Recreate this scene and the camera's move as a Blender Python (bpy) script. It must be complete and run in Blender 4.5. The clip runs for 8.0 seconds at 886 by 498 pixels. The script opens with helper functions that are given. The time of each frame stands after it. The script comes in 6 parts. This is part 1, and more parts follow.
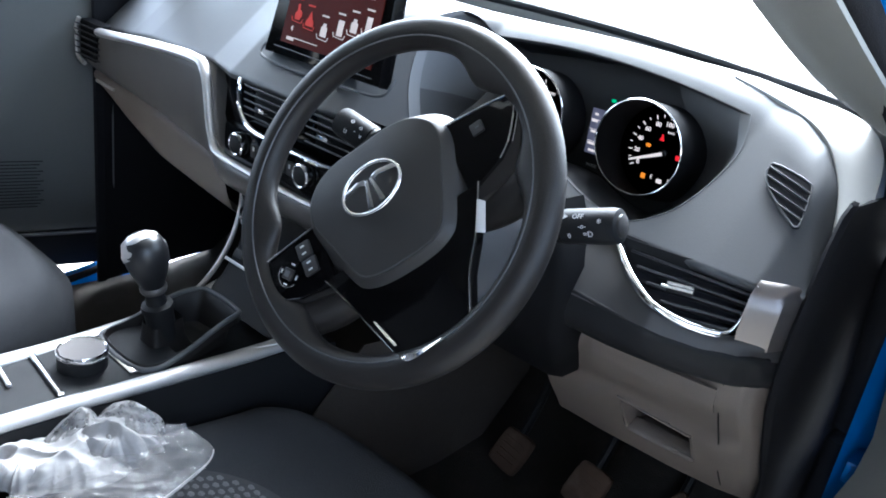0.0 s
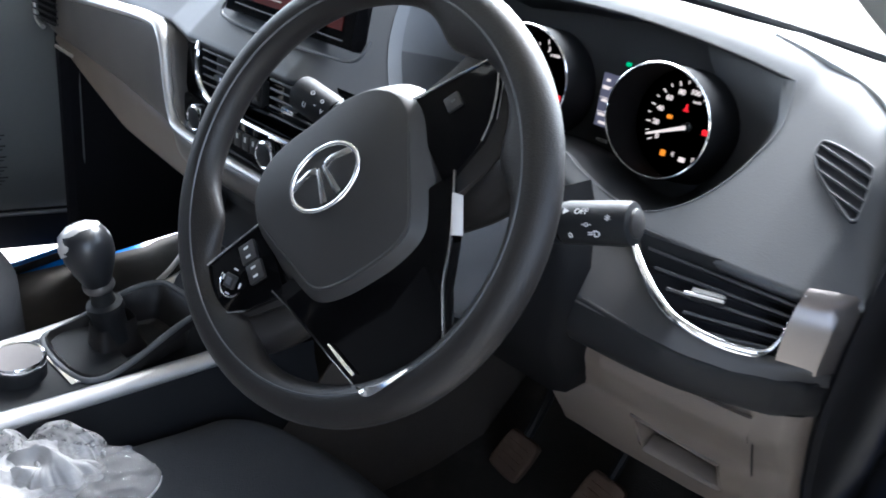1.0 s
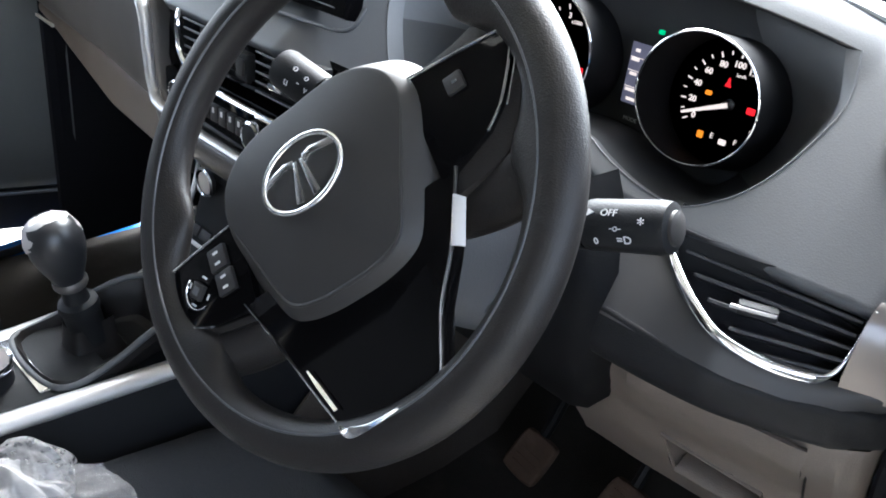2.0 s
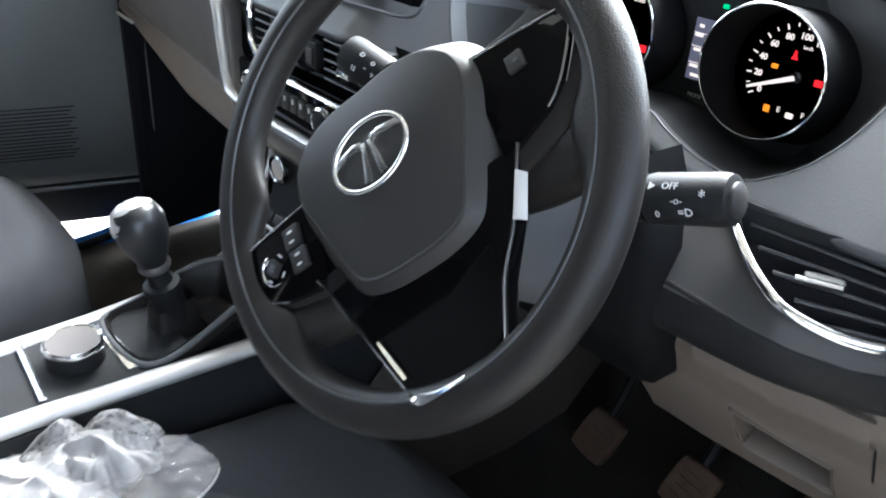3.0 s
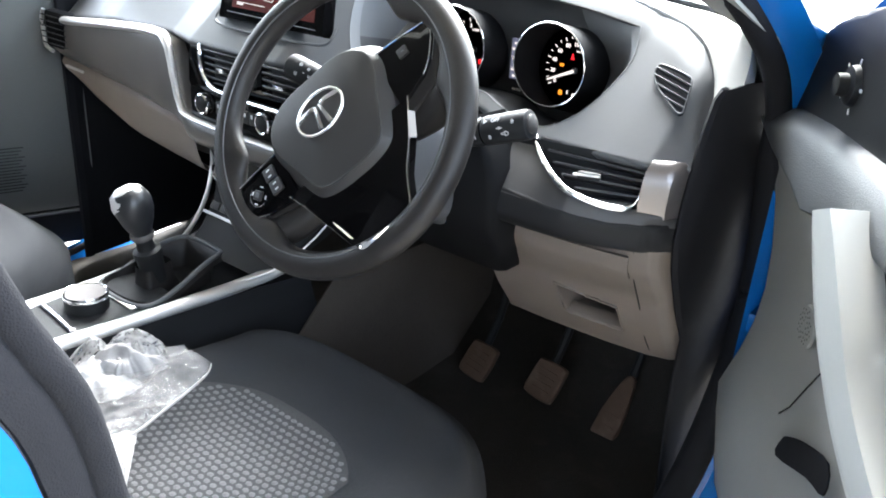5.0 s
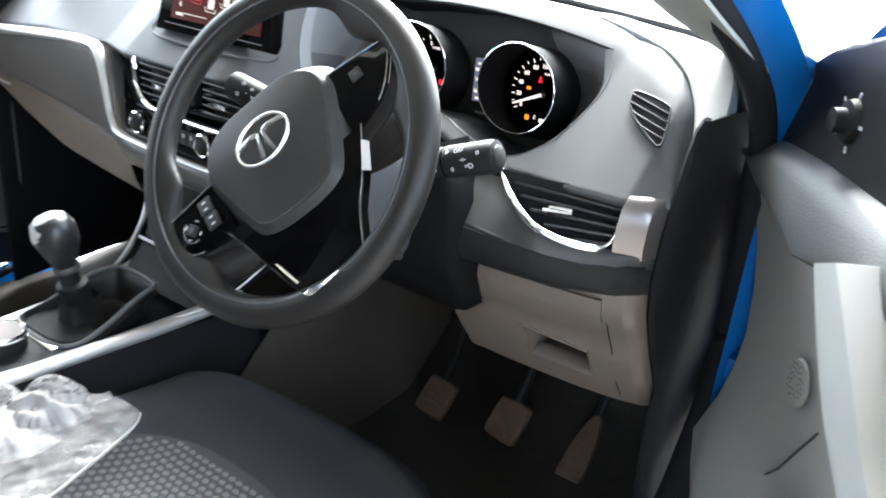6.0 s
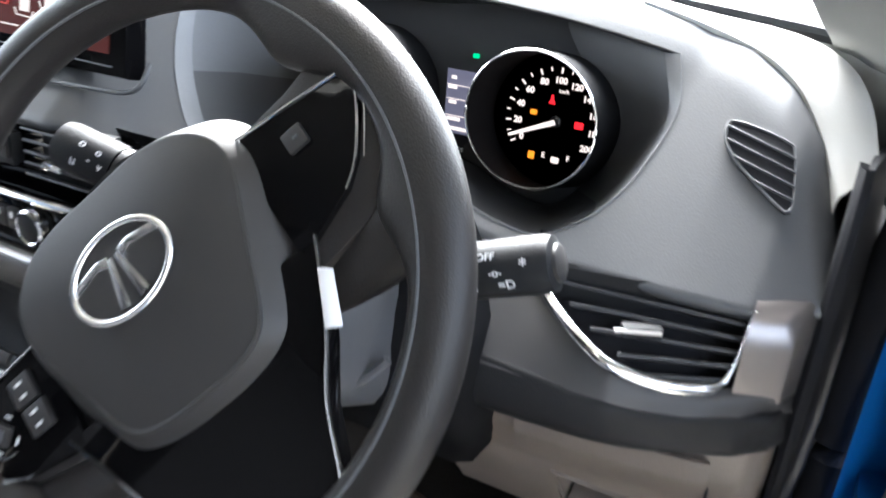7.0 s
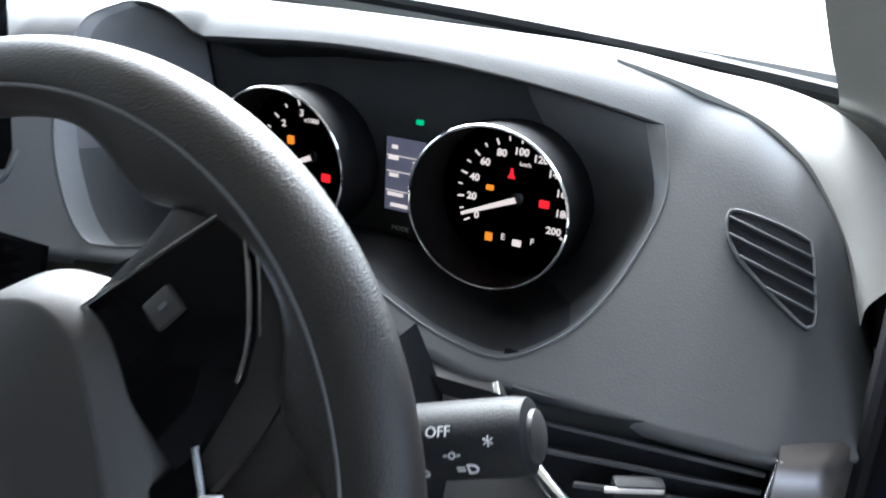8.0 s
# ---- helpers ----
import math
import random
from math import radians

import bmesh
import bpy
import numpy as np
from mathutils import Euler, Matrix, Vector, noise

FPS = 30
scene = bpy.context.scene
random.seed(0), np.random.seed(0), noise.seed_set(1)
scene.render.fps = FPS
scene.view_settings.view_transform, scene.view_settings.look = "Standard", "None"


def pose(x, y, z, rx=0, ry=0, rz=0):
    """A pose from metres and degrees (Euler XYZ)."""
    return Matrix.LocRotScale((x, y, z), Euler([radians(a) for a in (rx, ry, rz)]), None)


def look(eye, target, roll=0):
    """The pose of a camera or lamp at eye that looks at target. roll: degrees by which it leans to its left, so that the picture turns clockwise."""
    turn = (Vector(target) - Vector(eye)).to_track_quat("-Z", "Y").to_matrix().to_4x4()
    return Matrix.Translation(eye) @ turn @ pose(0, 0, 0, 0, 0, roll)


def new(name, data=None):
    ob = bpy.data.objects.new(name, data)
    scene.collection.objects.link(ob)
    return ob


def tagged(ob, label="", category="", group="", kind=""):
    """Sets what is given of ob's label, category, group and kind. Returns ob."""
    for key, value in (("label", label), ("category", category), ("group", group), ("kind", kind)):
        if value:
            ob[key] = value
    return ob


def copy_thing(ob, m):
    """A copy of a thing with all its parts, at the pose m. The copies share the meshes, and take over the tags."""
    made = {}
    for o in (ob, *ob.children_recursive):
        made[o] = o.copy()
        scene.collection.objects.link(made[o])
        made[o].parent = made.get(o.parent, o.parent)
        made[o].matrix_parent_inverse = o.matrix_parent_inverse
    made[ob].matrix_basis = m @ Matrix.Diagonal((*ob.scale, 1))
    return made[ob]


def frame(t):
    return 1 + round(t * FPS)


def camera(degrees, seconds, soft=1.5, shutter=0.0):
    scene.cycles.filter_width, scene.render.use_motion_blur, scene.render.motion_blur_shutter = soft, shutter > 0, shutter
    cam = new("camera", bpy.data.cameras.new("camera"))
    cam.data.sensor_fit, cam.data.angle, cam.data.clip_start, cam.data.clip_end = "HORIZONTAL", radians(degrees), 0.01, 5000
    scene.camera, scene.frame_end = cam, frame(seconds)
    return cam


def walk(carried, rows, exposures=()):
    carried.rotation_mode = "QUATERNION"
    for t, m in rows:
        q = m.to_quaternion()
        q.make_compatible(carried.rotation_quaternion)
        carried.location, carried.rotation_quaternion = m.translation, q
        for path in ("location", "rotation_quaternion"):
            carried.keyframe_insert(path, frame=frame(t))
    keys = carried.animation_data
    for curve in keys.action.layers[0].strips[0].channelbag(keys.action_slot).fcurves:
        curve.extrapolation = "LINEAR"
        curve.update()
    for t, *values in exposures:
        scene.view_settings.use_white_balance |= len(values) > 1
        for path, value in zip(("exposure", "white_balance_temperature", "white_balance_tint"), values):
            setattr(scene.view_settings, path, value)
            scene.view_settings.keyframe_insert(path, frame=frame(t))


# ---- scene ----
cam = camera(56.4, 8.0, soft=1.8, shutter=0.5)
PATH = [
    (0, (0.908, -0.763, 1.312), (-0.262, 0.663, 0.541), 8.9),
    (0.3, (0.897, -0.732, 1.311), (-0.271, 0.687, 0.523), 7.8),
    (0.5, (0.885, -0.704, 1.307), (-0.271, 0.72, 0.51), 7.8),
    (0.8, (0.855, -0.655, 1.293), (-0.29, 0.759, 0.462), 8.4),
    (1, (0.834, -0.624, 1.287), (-0.334, 0.754, 0.429), 8.2),
    (1.2, (0.816, -0.602, 1.283), (-0.358, 0.754, 0.398), 8.1),
    (2.3, (0.762, -0.523, 1.263), (-0.408, 0.788, 0.308), 7.5),
    (2.5, (0.758, -0.517, 1.26), (-0.439, 0.758, 0.291), 6.8),
    (3, (0.788, -0.551, 1.271), (-0.479, 0.648, 0.294), 4.4),
    (3.3, (0.838, -0.632, 1.287), (-0.393, 0.626, 0.337), 3.9),
    (3.5, (0.877, -0.698, 1.297), (-0.258, 0.692, 0.416), 5.9),
    (3.7, (0.908, -0.735, 1.303), (-0.222, 0.666, 0.432), 4.9),
    (4, (0.943, -0.784, 1.312), (-0.157, 0.662, 0.476), 5.1),
    (4.3, (0.987, -0.817, 1.317), (-0.103, 0.665, 0.533), 5.3),
    (4.5, (1.023, -0.846, 1.306), (-0.058, 0.641, 0.52), 4.9),
    (4.7, (1.052, -0.869, 1.301), (-0.061, 0.573, 0.476), 3.8),
    (5.8, (1.037, -0.826, 1.301), (-0.052, 0.664, 0.529), 4.8),
    (6, (0.988, -0.791, 1.295), (-0.049, 0.728, 0.509), 5.6),
    (6.2, (0.938, -0.75, 1.292), (-0.034, 0.799, 0.484), 5.8),
    (6.5, (0.85, -0.663, 1.282), (-0.032, 0.901, 0.403), 3.9),
    (6.6, (0.818, -0.622, 1.266), (-0.063, 0.95, 0.398), 4.2),
    (7, (0.698, -0.51, 1.253), (-0.104, 1.129, 0.435), 4.7),
    (7.3, (0.668, -0.461, 1.254), (-0.072, 1.199, 0.419), 6.3),
    (7.5, (0.662, -0.434, 1.267), (-0.081, 1.238, 0.459), 5.8),
    (7.6, (0.656, -0.426, 1.269), (-0.078, 1.257, 0.477), 5.4),
    (8, (0.641, -0.385, 1.27), (-0.068, 1.31, 0.48), 4.0),
]
walk(cam, [(t, look(eye, target, roll)) for t, eye, target, roll in PATH], exposures=[(0.0, 1.96, 5300, 6), (1.0, 2.1, 5550, 8), (2.5, 2.25, 5750, 6), (3.0, 2.3, 5700, 5), (3.5, 2.68, 5800, 6), (4.0, 2.8, 5850, 6), (4.5, 2.74, 5850, 6), (5.8, 2.78, 5900, 5), (6.1, 2.68, 5900, 5), (6.5, 2.88, 5850, 6), (7.0, 2.74, 5900, 8), (7.5, 2.36, 5850, 7), (8.0, 1.92, 5650, 6)])

# ---- world and light: bright overcast day round an open car ----
SKY, SUN = 0.65, 0.25
world = bpy.data.worlds.new("world")
scene.world = world
world.use_nodes = True
wn, wl = world.node_tree.nodes, world.node_tree.links
wn.clear()
sky = wn.new("ShaderNodeTexSky")
sky.sky_type, sky.sun_disc = "NISHITA", False
sky.sun_elevation, sky.sun_rotation = radians(41), radians(-27)
sky.air_density, sky.dust_density, sky.ozone_density = 1.0, 6.0, 1.0
hue = wn.new("ShaderNodeHueSaturation")
hue.inputs["Saturation"].default_value = 0.4
back = wn.new("ShaderNodeBackground")
back.inputs["Strength"].default_value = SKY
out = wn.new("ShaderNodeOutputWorld")
wl.new(sky.outputs[0], hue.inputs["Color"])
wl.new(hue.outputs[0], back.inputs[0])
wl.new(back.outputs[0], out.inputs[0])
sun = new("sun", bpy.data.lights.new("sun", "SUN"))
sun.data.energy, sun.data.angle, sun.data.color = SUN, radians(30), (1.0, 0.96, 0.9)
sun.matrix_world = look((-2.5, 5, 4.9), (0, 0, 0))


# ---- materials ----
def mat(name, color, rough=0.5, metal=0.0, grain=0.0, gscale=900.0, mottle=0.12, mscale=9.0, coat=0.0, spec=0.5, wear=0.0, rvar=0.08):
    """Painted, moulded or metal surface: colour varied at two scales, roughness varied, fine relief."""
    m = bpy.data.materials.new(name)
    m.use_nodes = True
    n, l = m.node_tree.nodes, m.node_tree.links
    b = n["Principled BSDF"]
    b.inputs["Metallic"].default_value = metal
    b.inputs["Coat Weight"].default_value = coat
    b.inputs["Specular IOR Level"].default_value = spec
    tc = n.new("ShaderNodeTexCoord")
    big = n.new("ShaderNodeTexNoise")
    big.inputs["Scale"].default_value, big.inputs["Detail"].default_value = mscale, 6
    fine = n.new("ShaderNodeTexNoise")
    fine.inputs["Scale"].default_value, fine.inputs["Detail"].default_value = gscale * 0.25, 3
    for t in (big, fine):
        l.new(tc.outputs["Object"], t.inputs["Vector"])
    mix = n.new("ShaderNodeMix")
    mix.data_type = "RGBA"
    mix.inputs["A"].default_value = (*[c * (1 - mottle) for c in color], 1)
    mix.inputs["B"].default_value = (*[min(1, c * (1 + mottle)) for c in color], 1)
    add = n.new("ShaderNodeMath")
    add.operation = "MULTIPLY_ADD"
    add.inputs[1].default_value = 0.35
    l.new(fine.outputs["Fac"], add.inputs[0])
    sub = n.new("ShaderNodeMath")
    sub.operation = "MULTIPLY"
    sub.inputs[1].default_value = 0.65
    l.new(big.outputs["Fac"], sub.inputs[0])
    l.new(sub.outputs[0], add.inputs[2])
    l.new(add.outputs[0], mix.inputs["Factor"])
    colour = mix.outputs["Result"]
    if wear:
        ramp = n.new("ShaderNodeMapRange")
        ramp.inputs["From Min"].default_value, ramp.inputs["From Max"].default_value = 0.55, 0.75
        dirt = n.new("ShaderNodeTexNoise")
        dirt.inputs["Scale"].default_value, dirt.inputs["Detail"].default_value = mscale * 2.3, 8
        l.new(tc.outputs["Object"], dirt.inputs["Vector"])
        l.new(dirt.outputs["Fac"], ramp.inputs["Value"])
        mul = n.new("ShaderNodeMath")
        mul.operation = "MULTIPLY"
        mul.inputs[1].default_value = wear
        l.new(ramp.outputs[0], mul.inputs[0])
        m2 = n.new("ShaderNodeMix")
        m2.data_type = "RGBA"
        m2.inputs["B"].default_value = (0.2, 0.17, 0.13, 1)
        l.new(mul.outputs[0], m2.inputs["Factor"])
        l.new(colour, m2.inputs["A"])
        colour = m2.outputs["Result"]
    l.new(colour, b.inputs["Base Color"])
    rr = n.new("ShaderNodeMapRange")
    rr.inputs["To Min"].default_value, rr.inputs["To Max"].default_value = max(0.02, rough - rvar), min(1, rough + rvar)
    l.new(big.outputs["Fac"], rr.inputs["Value"])
    l.new(rr.outputs[0], b.inputs["Roughness"])
    if grain:
        vo = n.new("ShaderNodeTexVoronoi")
        vo.inputs["Scale"].default_value = gscale
        l.new(tc.outputs["Object"], vo.inputs["Vector"])
        bp = n.new("ShaderNodeBump")
        bp.inputs["Strength"].default_value, bp.inputs["Distance"].default_value = grain, 0.001
        l.new(vo.outputs["Distance"], bp.inputs["Height"])
        l.new(bp.outputs[0], b.inputs["Normal"])
    return m


def glow(name, color, strength):
    m = bpy.data.materials.new(name)
    m.use_nodes = True
    b = m.node_tree.nodes["Principled BSDF"]
    b.inputs["Base Color"].default_value = (*[c * 0.3 for c in color], 1)
    b.inputs["Emission Color"].default_value = (*color, 1)
    b.inputs["Emission Strength"].default_value = strength
    b.inputs["Roughness"].default_value = 0.5
    b.inputs["Specular IOR Level"].default_value = 0.06
    return m


PAD = mat("soft_dash_plastic", (0.056, 0.058, 0.062), 0.50, spec=0.5, grain=0.08, gscale=700, mottle=0.1)
LIP = mat("dash_edge_plastic", (0.06, 0.062, 0.067), 0.42, grain=0.15, gscale=700)
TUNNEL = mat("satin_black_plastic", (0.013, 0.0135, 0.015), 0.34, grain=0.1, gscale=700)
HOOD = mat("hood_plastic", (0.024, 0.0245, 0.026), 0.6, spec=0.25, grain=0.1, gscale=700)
BLACK = mat("black_plastic", (0.0100, 0.0103, 0.0112), 0.55, grain=0.15, gscale=800, spec=0.17)
GLOSS = mat("piano_black", (0.0022, 0.0021, 0.0023), 0.07, spec=0.10, rvar=0.03)
SLAT = mat("vent_plastic", (0.018, 0.018, 0.020), 0.6, grain=0.1)
BADGE = mat("bright_badge_chrome", (0.86, 0.85, 0.84), 0.22, metal=1.0, mottle=0.04, rvar=0.05)
CHROME = mat("chrome", (0.82, 0.82, 0.83), 0.12, metal=1.0, mottle=0.04, rvar=0.05)
ROLL = mat("charcoal_roll_plastic", (0.0105, 0.0105, 0.0115), 0.6, grain=0.15, gscale=700, spec=0.2)
SATIN = mat("satin_silver_paint", (0.098, 0.091, 0.087), 0.42, metal=0.45, mottle=0.06)
STRIPGREY = mat("satin_charcoal_paint", (0.040, 0.039, 0.0395), 0.5, metal=0.3, mottle=0.06)
SILVER = mat("silver_paint", (0.45, 0.44, 0.43), 0.42, metal=0.65, mottle=0.05)
BEIGE = mat("taupe_plastic", (0.122, 0.101, 0.086), 0.55, grain=0.2, gscale=600, mottle=0.08, wear=0.1)
LEATHER = mat("wheel_leatherette", (0.0125, 0.0110, 0.0104), 0.44, grain=0.2, gscale=900, mottle=0.25, spec=0.24)
COVER = mat("matt_black_cover", (0.0052, 0.0052, 0.0058), 0.7, grain=0.15, gscale=700, spec=0.06)
# Door plastic darkened for the passenger side: the shade is in the colour.
PDOOR = mat("shaded_door_plastic", (0.085, 0.088, 0.086), 0.6, grain=0.2, gscale=600, mottle=0.1)
# Brown base colour stands in for the warm glow over the dials.
DIALFACE = mat("glow_tinted_dial_face", (0.040, 0.026, 0.022), 0.45, spec=0.25, mottle=0.2, mscale=30)
# Pad plastic made darker: shade inside the hood is in this colour.
WALLIN = mat("shaded_pad_plastic", (0.045, 0.046, 0.049), 0.48, spec=0.35, grain=0.08, gscale=700)
AIRBAG = mat("airbag_cover_plastic", (0.0175, 0.0162, 0.0156), 0.52, grain=0.14, gscale=1500, spec=0.36)
FABRIC = mat("seat_fabric", (0.034, 0.035, 0.038), 0.85, grain=0.8, gscale=900, mottle=0.25, spec=0.1)
WEAVE = mat("seat_weave_ground", (0.05, 0.05, 0.052), 0.85, grain=0.8, gscale=700, mottle=0.3, spec=0.2)
INSERT = mat("seat_mesh_fabric", (0.115, 0.115, 0.118), 0.8, grain=0.9, gscale=500, mottle=0.3, spec=0.2)
CARPET = mat("dark_carpet", (0.030, 0.027, 0.024), 0.95, grain=1.0, gscale=500, mottle=0.4, spec=0.1, wear=0.06)
RUBBER = mat("seal_rubber", (0.012, 0.012, 0.0138), 0.85, grain=0.3, spec=0.08)
PEDAL = mat("worn_pedal_rubber", (0.090, 0.059, 0.042), 0.75, spec=0.2, grain=0.4, gscale=300, mottle=0.3, wear=0.4)
BLUE = mat("blue_body_paint", (0.010, 0.105, 0.35), 0.22, coat=0.8, mottle=0.05)
DOORGREY = mat("door_panel_plastic", (0.26, 0.26, 0.245), 0.6, grain=0.2, gscale=600, mottle=0.08)
DOORDARK = mat("door_upper_plastic", (0.064, 0.066, 0.067), 0.55, grain=0.3, gscale=600)
CORNER = mat("pale_corner_plastic", (0.30, 0.30, 0.285), 0.6, grain=0.1, gscale=700, mottle=0.06)
TRIMGREY = mat("pillar_trim_cloth", (0.21, 0.21, 0.198), 0.8, grain=0.4, gscale=900)
HEADLINE = mat("headliner_cloth", (0.5, 0.49, 0.46), 0.9, grain=0.5, gscale=700)
GROUND = mat("pale_concrete", (0.42, 0.385, 0.32), 0.9, grain=0.6, gscale=60, mottle=0.25, mscale=1.5, wear=0.3)
YARD = mat("grey_plaster", (0.19, 0.18, 0.165), 0.9, grain=0.4, gscale=40, mottle=0.2, mscale=1.2, wear=0.3)
COWL = mat("dusty_cowl_plastic", (0.16, 0.16, 0.15), 0.8, mottle=0.3, mscale=25, wear=0.4)
WHITE_LIT = glow("lit_white", (1.0, 0.83, 0.74), 0.23)
RED_LIT = glow("lit_red", (1.0, 0.02, 0.03), 0.26)
AMBER_LIT = glow("lit_amber", (1.0, 0.3, 0.02), 0.26)
GREEN_LIT = glow("lit_green", (0.02, 0.8, 0.3), 0.15)
LCD_LIT = glow("lit_lcd", (0.30, 0.29, 0.40), 0.07)
SIDECARPET = mat("brown_grey_side_carpet", (0.066, 0.056, 0.047), 0.95, grain=1.0, gscale=600, mottle=0.3, spec=0.1)
SCREEN_LIT = glow("screen_dark_red", (0.16, 0.022, 0.016), 0.016)
ICON_RED = glow("lit_menu_red", (1.0, 0.10, 0.08), 0.07)
ICON_WHITE = glow("lit_menu_white", (1.0, 0.83, 0.76), 0.13)
MARK = mat("white_print", (0.5, 0.5, 0.5), 0.5)

glassm = bpy.data.materials.new("windscreen_glass")
glassm.use_nodes = True
_b = glassm.node_tree.nodes["Principled BSDF"]
_gn, _gl = glassm.node_tree.nodes, glassm.node_tree.links
_b.inputs["Base Color"].default_value, _b.inputs["Roughness"].default_value = (0.02, 0.02, 0.02, 1), 0.03
_gt, _gx = _gn.new("ShaderNodeBsdfTransparent"), _gn.new("ShaderNodeMixShader")
_gt.inputs[0].default_value = (0.93, 0.96, 0.95, 1)
_gx.inputs[0].default_value = 0.08
_gl.new(_gt.outputs[0], _gx.inputs[1])
_gl.new(_b.outputs[0], _gx.inputs[2])
_gl.new(_gx.outputs[0], _gn["Material Output"].inputs["Surface"])

def polythene(name, low, high, grey, rough):
    """Thin film: part clear, part milky in cloudy patches."""
    m = bpy.data.materials.new(name)
    m.use_nodes = True
    n, l = m.node_tree.nodes, m.node_tree.links
    b = n["Principled BSDF"]
    b.inputs["Base Color"].default_value, b.inputs["Roughness"].default_value = (grey, grey * 0.97, grey * 0.95, 1), rough
    t, x, s = n.new("ShaderNodeBsdfTransparent"), n.new("ShaderNodeMixShader"), n.new("ShaderNodeTexNoise")
    s.inputs["Scale"].default_value, s.inputs["Detail"].default_value = 7.0, 2
    r = n.new("ShaderNodeMapRange")
    r.inputs["From Min"].default_value, r.inputs["From Max"].default_value = 0.38, 0.64
    r.inputs["To Min"].default_value, r.inputs["To Max"].default_value = low, high
    l.new(s.outputs["Fac"], r.inputs["Value"])
    l.new(r.outputs[0], x.inputs["Fac"])
    l.new(t.outputs[0], x.inputs[1])
    l.new(b.outputs[0], x.inputs[2])
    l.new(x.outputs[0], n["Material Output"].inputs["Surface"])
    return m


bagm = polythene("clear_polythene", 0.14, 0.30, 0.40, 0.18)
hazy = polythene("hazy_polythene", 0.38, 0.62, 0.40, 0.28)
milky = polythene("milky_polythene", 0.88, 0.98, 0.33, 0.6)


# ---- mesh helpers ----
def part(name, bm, material, parent=None, label="", smooth=True, angle=40):
    """Link a bmesh as one mesh object, under a thing or a part."""
    bmesh.ops.recalc_face_normals(bm, faces=bm.faces)
    if smooth:
        for fc in bm.faces:
            fc.smooth = True
        for ed in bm.edges:
            if len(ed.link_faces) == 2 and ed.calc_face_angle(0) > radians(angle):
                ed.smooth = False
    me = bpy.data.meshes.new(name)
    bm.to_mesh(me)
    bm.free()
    me.materials.append(material)
    ob = new(name, me)
    if parent is not None:
        ob.parent = parent
    if label:
        tagged(ob, label)
    return ob


def thing(name, label, category, group="", kind=""):
    ob = new(name)
    ob.empty_display_size = 0.02
    return tagged(ob, label, category, group, kind)


def lerp(tab, x):
    return float(np.interp(x, [a for a, _ in tab], [b for _, b in tab]))


def grid(rows, closed_u=False, closed_v=False, bm=None):
    """Quads over rows of points; closed_u closes each row, closed_v joins last row to first."""
    bm = bm or bmesh.new()
    vs = [[bm.verts.new(p) for p in r] for r in rows]
    nu, nv = len(vs[0]), len(vs)
    for j in range(nv if closed_v else nv - 1):
        for i in range(nu if closed_u else nu - 1):
            a, b, c, d = vs[j][i], vs[j][(i + 1) % nu], vs[(j + 1) % nv][(i + 1) % nu], vs[(j + 1) % nv][i]
            if len({a, b, c, d}) == 4:
                bm.faces.new((a, b, c, d))
    return bm, vs


def thick(bm, t):
    """Give an open sheet a thickness along its normals."""
    bmesh.ops.recalc_face_normals(bm, faces=bm.faces)
    bmesh.ops.solidify(bm, geom=bm.faces[:], thickness=t)
    return bm


def smooth_path(pts, n=8, closed=False):
    """Catmull-Rom points through pts."""
    p = [Vector(q) for q in pts]
    m, res = len(p), []
    for i in range(m if closed else m - 1):
        if closed:
            a, b, c, d = p[(i - 1) % m], p[i], p[(i + 1) % m], p[(i + 2) % m]
        else:
            a, b, c, d = p[max(i - 1, 0)], p[i], p[i + 1], p[min(i + 2, m - 1)]
        for k in range(n):
            s = k / n
            res.append(0.5 * ((2 * b) + (c - a) * s + (2 * a - 5 * b + 4 * c - d) * s * s + (3 * b - a - 3 * c + d) * s**3))
    if not closed:
        res.append(p[-1])
    return res


def tube(pts, r, sides=10, closed=False, flat=1.0, up=(0, 0, 1), bm=None):
    """A tube along pts; r a number or one a point; flat squeezes it along its second axis."""
    pts = [Vector(p) for p in pts]
    rows, m = [], len(pts)
    upv = Vector(up)
    for i, p in enumerate(pts):
        t = (pts[(i + 1) % m] - pts[i - 1]) if closed else (pts[min(i + 1, m - 1)] - pts[max(i - 1, 0)])
        t.normalize()
        a = t.cross(upv)
        if a.length < 1e-4:
            a = t.cross(Vector((1, 0.3, 0)))
        a.normalize()
        b = a.cross(t)
        rad = r[i] if isinstance(r, (list, tuple)) else r
        rows.append([p + rad * (math.cos(q) * a + flat * math.sin(q) * b) for q in np.linspace(0, 2 * math.pi, sides, endpoint=False)])
    bm, vs = grid(rows, closed_u=True, closed_v=closed, bm=bm)
    if not closed:
        bm.faces.new(vs[0])
        bm.faces.new(vs[-1])
    return bm


def box(c, s, bevel=0.0, rot=None, segs=2, bm=None):
    """A bevelled block with centre c and full sizes s."""
    bm2 = bmesh.new()
    bmesh.ops.create_cube(bm2, size=1)
    for v in bm2.verts:
        v.co = Vector((v.co.x * s[0], v.co.y * s[1], v.co.z * s[2]))
    if bevel:
        bmesh.ops.bevel(bm2, geom=bm2.edges[:], offset=bevel, segments=segs, profile=0.6, affect="EDGES")
    m = Matrix.Translation(c) @ (rot or Matrix.Identity(4))
    bmesh.ops.transform(bm2, matrix=m, verts=bm2.verts)
    return bm2


